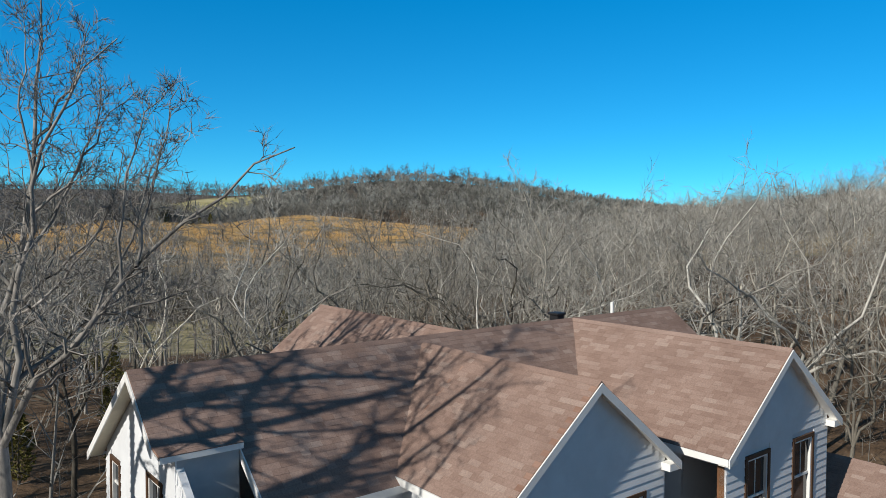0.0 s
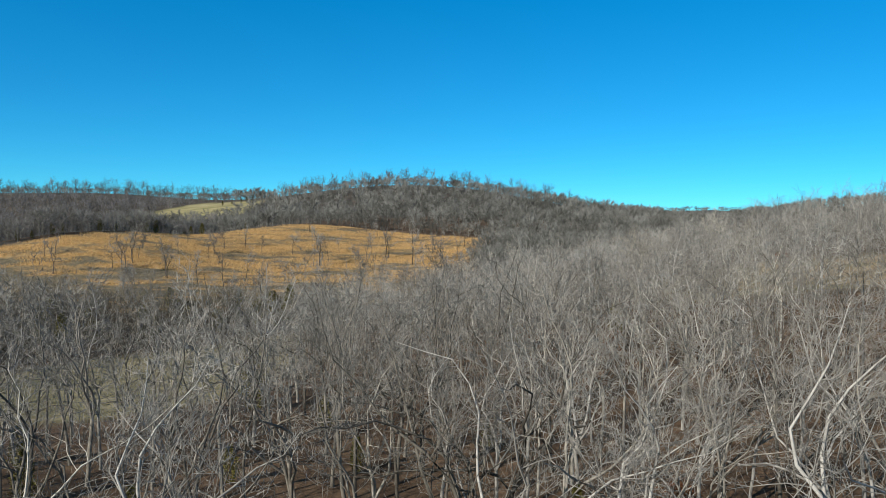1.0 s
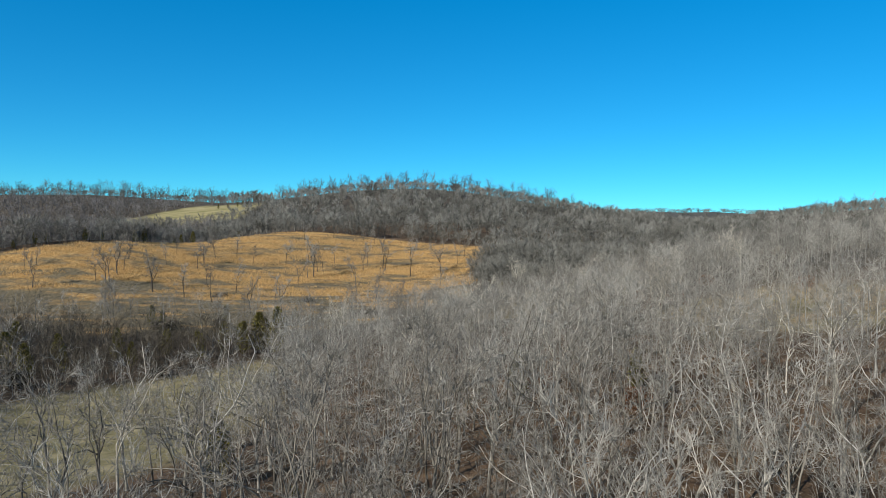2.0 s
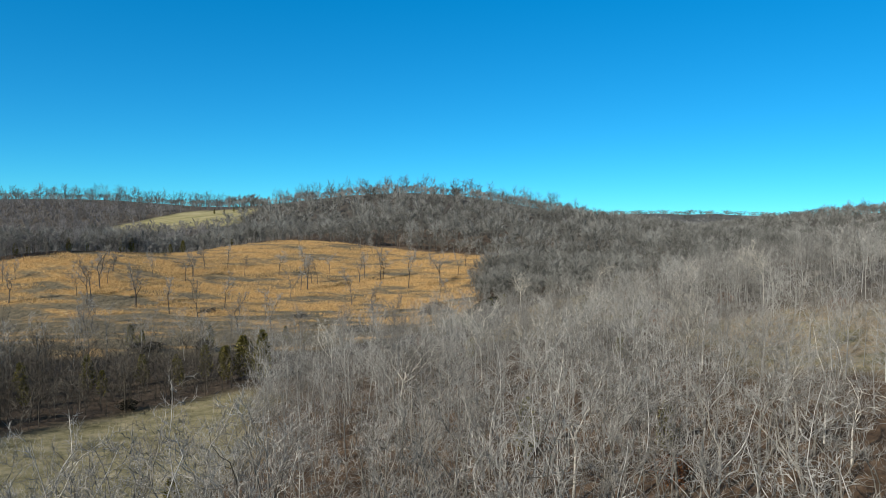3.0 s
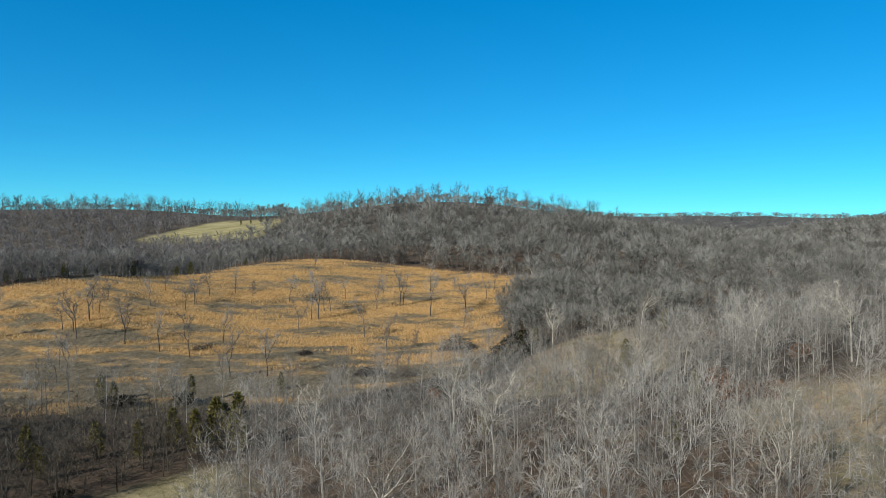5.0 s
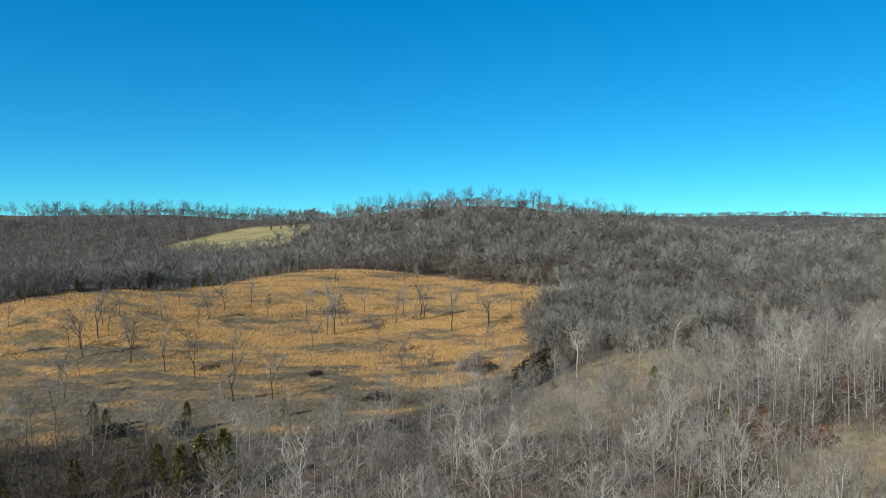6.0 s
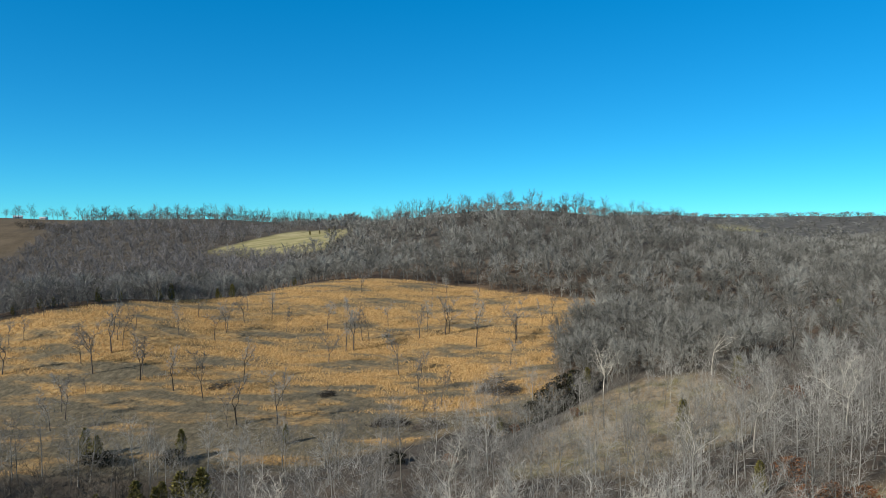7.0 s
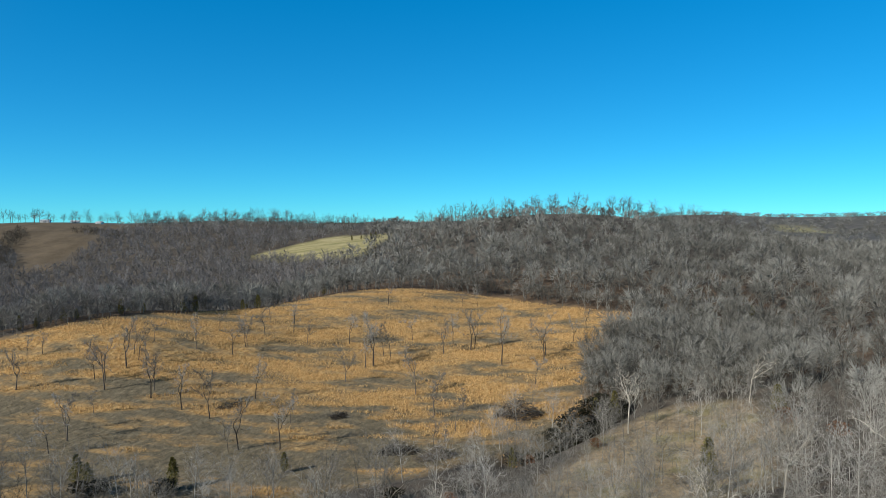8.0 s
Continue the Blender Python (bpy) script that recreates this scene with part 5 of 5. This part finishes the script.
# ---- shingles of the house roof ----
def lay_shingles(a, e, g, n, wide, deep, parent, u_min, u_max, r):
    """One mesh of overlapping tabs over a roof plane: a its ridge corner, e along the ridge, g down the slope, n outwards. Leaves out the stretch u_min to u_max."""
    vs, fs = [], []
    rows = int(deep / 0.145)
    for k in range(rows):
        v0, v1 = k * deep / rows, (k + 1) * deep / rows + 0.004
        u = -r.uniform(0, 0.3)
        while u < wide:
            w = r.uniform(0.2, 0.42)
            p, q = max(u, 0.0) + 0.003, min(u + w, wide) - 0.003
            u += w
            if u_min < (p + q) / 2 < u_max or q - p < 0.03:
                continue
            lift, i = r.uniform(0.004, 0.008), len(vs)
            vs += [a + e * p + g * v0 + n * 0.002, a + e * q + g * v0 + n * 0.002, a + e * q + g * v1 + n * lift, a + e * p + g * v1 + n * lift, a + e * p + g * v1, a + e * q + g * v1]
            fs += [(i, i + 1, i + 2), (i, i + 2, i + 3), (i + 3, i + 2, i + 5), (i + 3, i + 5, i + 4), (i, i + 3, i + 4), (i + 1, i + 5, i + 2)]
    me = mesh_from("shingles", [tuple(v) for v in vs], fs, TAB)
    me.shade_flat()
    ob = part_of("shingles", me, parent)
    ob["kind"] = "stuff"


shingle_rng = random.Random(77)
tab = mesh_from("shingle", [(0.003, 0, 0.002), (0.327, 0, 0.002), (0.327, 0.149, 0.007), (0.003, 0.149, 0.007), (0.003, 0.149, 0), (0.327, 0.149, 0)], [(0, 1, 2), (0, 2, 3), (3, 2, 5), (3, 5, 4), (0, 3, 4), (1, 5, 2)], TAB)
tab.shade_flat()
for k, (a, e, g, n, wide, deep, parent) in enumerate(SLABS):
    single = parent is house_roof and abs(a.x + 6.2) < 0.01 and g.x < 0
    lay_shingles(a, e, g, n, wide, deep, parent, wide - 12 * 0.33 if single else 1e9, 1e9, shingle_rng)
    if not single:
        continue
    # the tabs on the slope of the front wing, one by one
    for row in range(25):
        for col in range(12):
            o = part_of("shingle", tab, parent)
            p = a + e * (wide - 12 * 0.33 + 0.33 * col - (0.165 if row % 2 and col else 0)) + g * (row * deep / 25) + n * 0.0004 * (col % 2)
            o.matrix_local = Matrix(((e.x, g.x, n.x, p.x), (e.y, g.y, n.y, p.y), (e.z, g.z, n.z, p.z), (0, 0, 0, 1)))
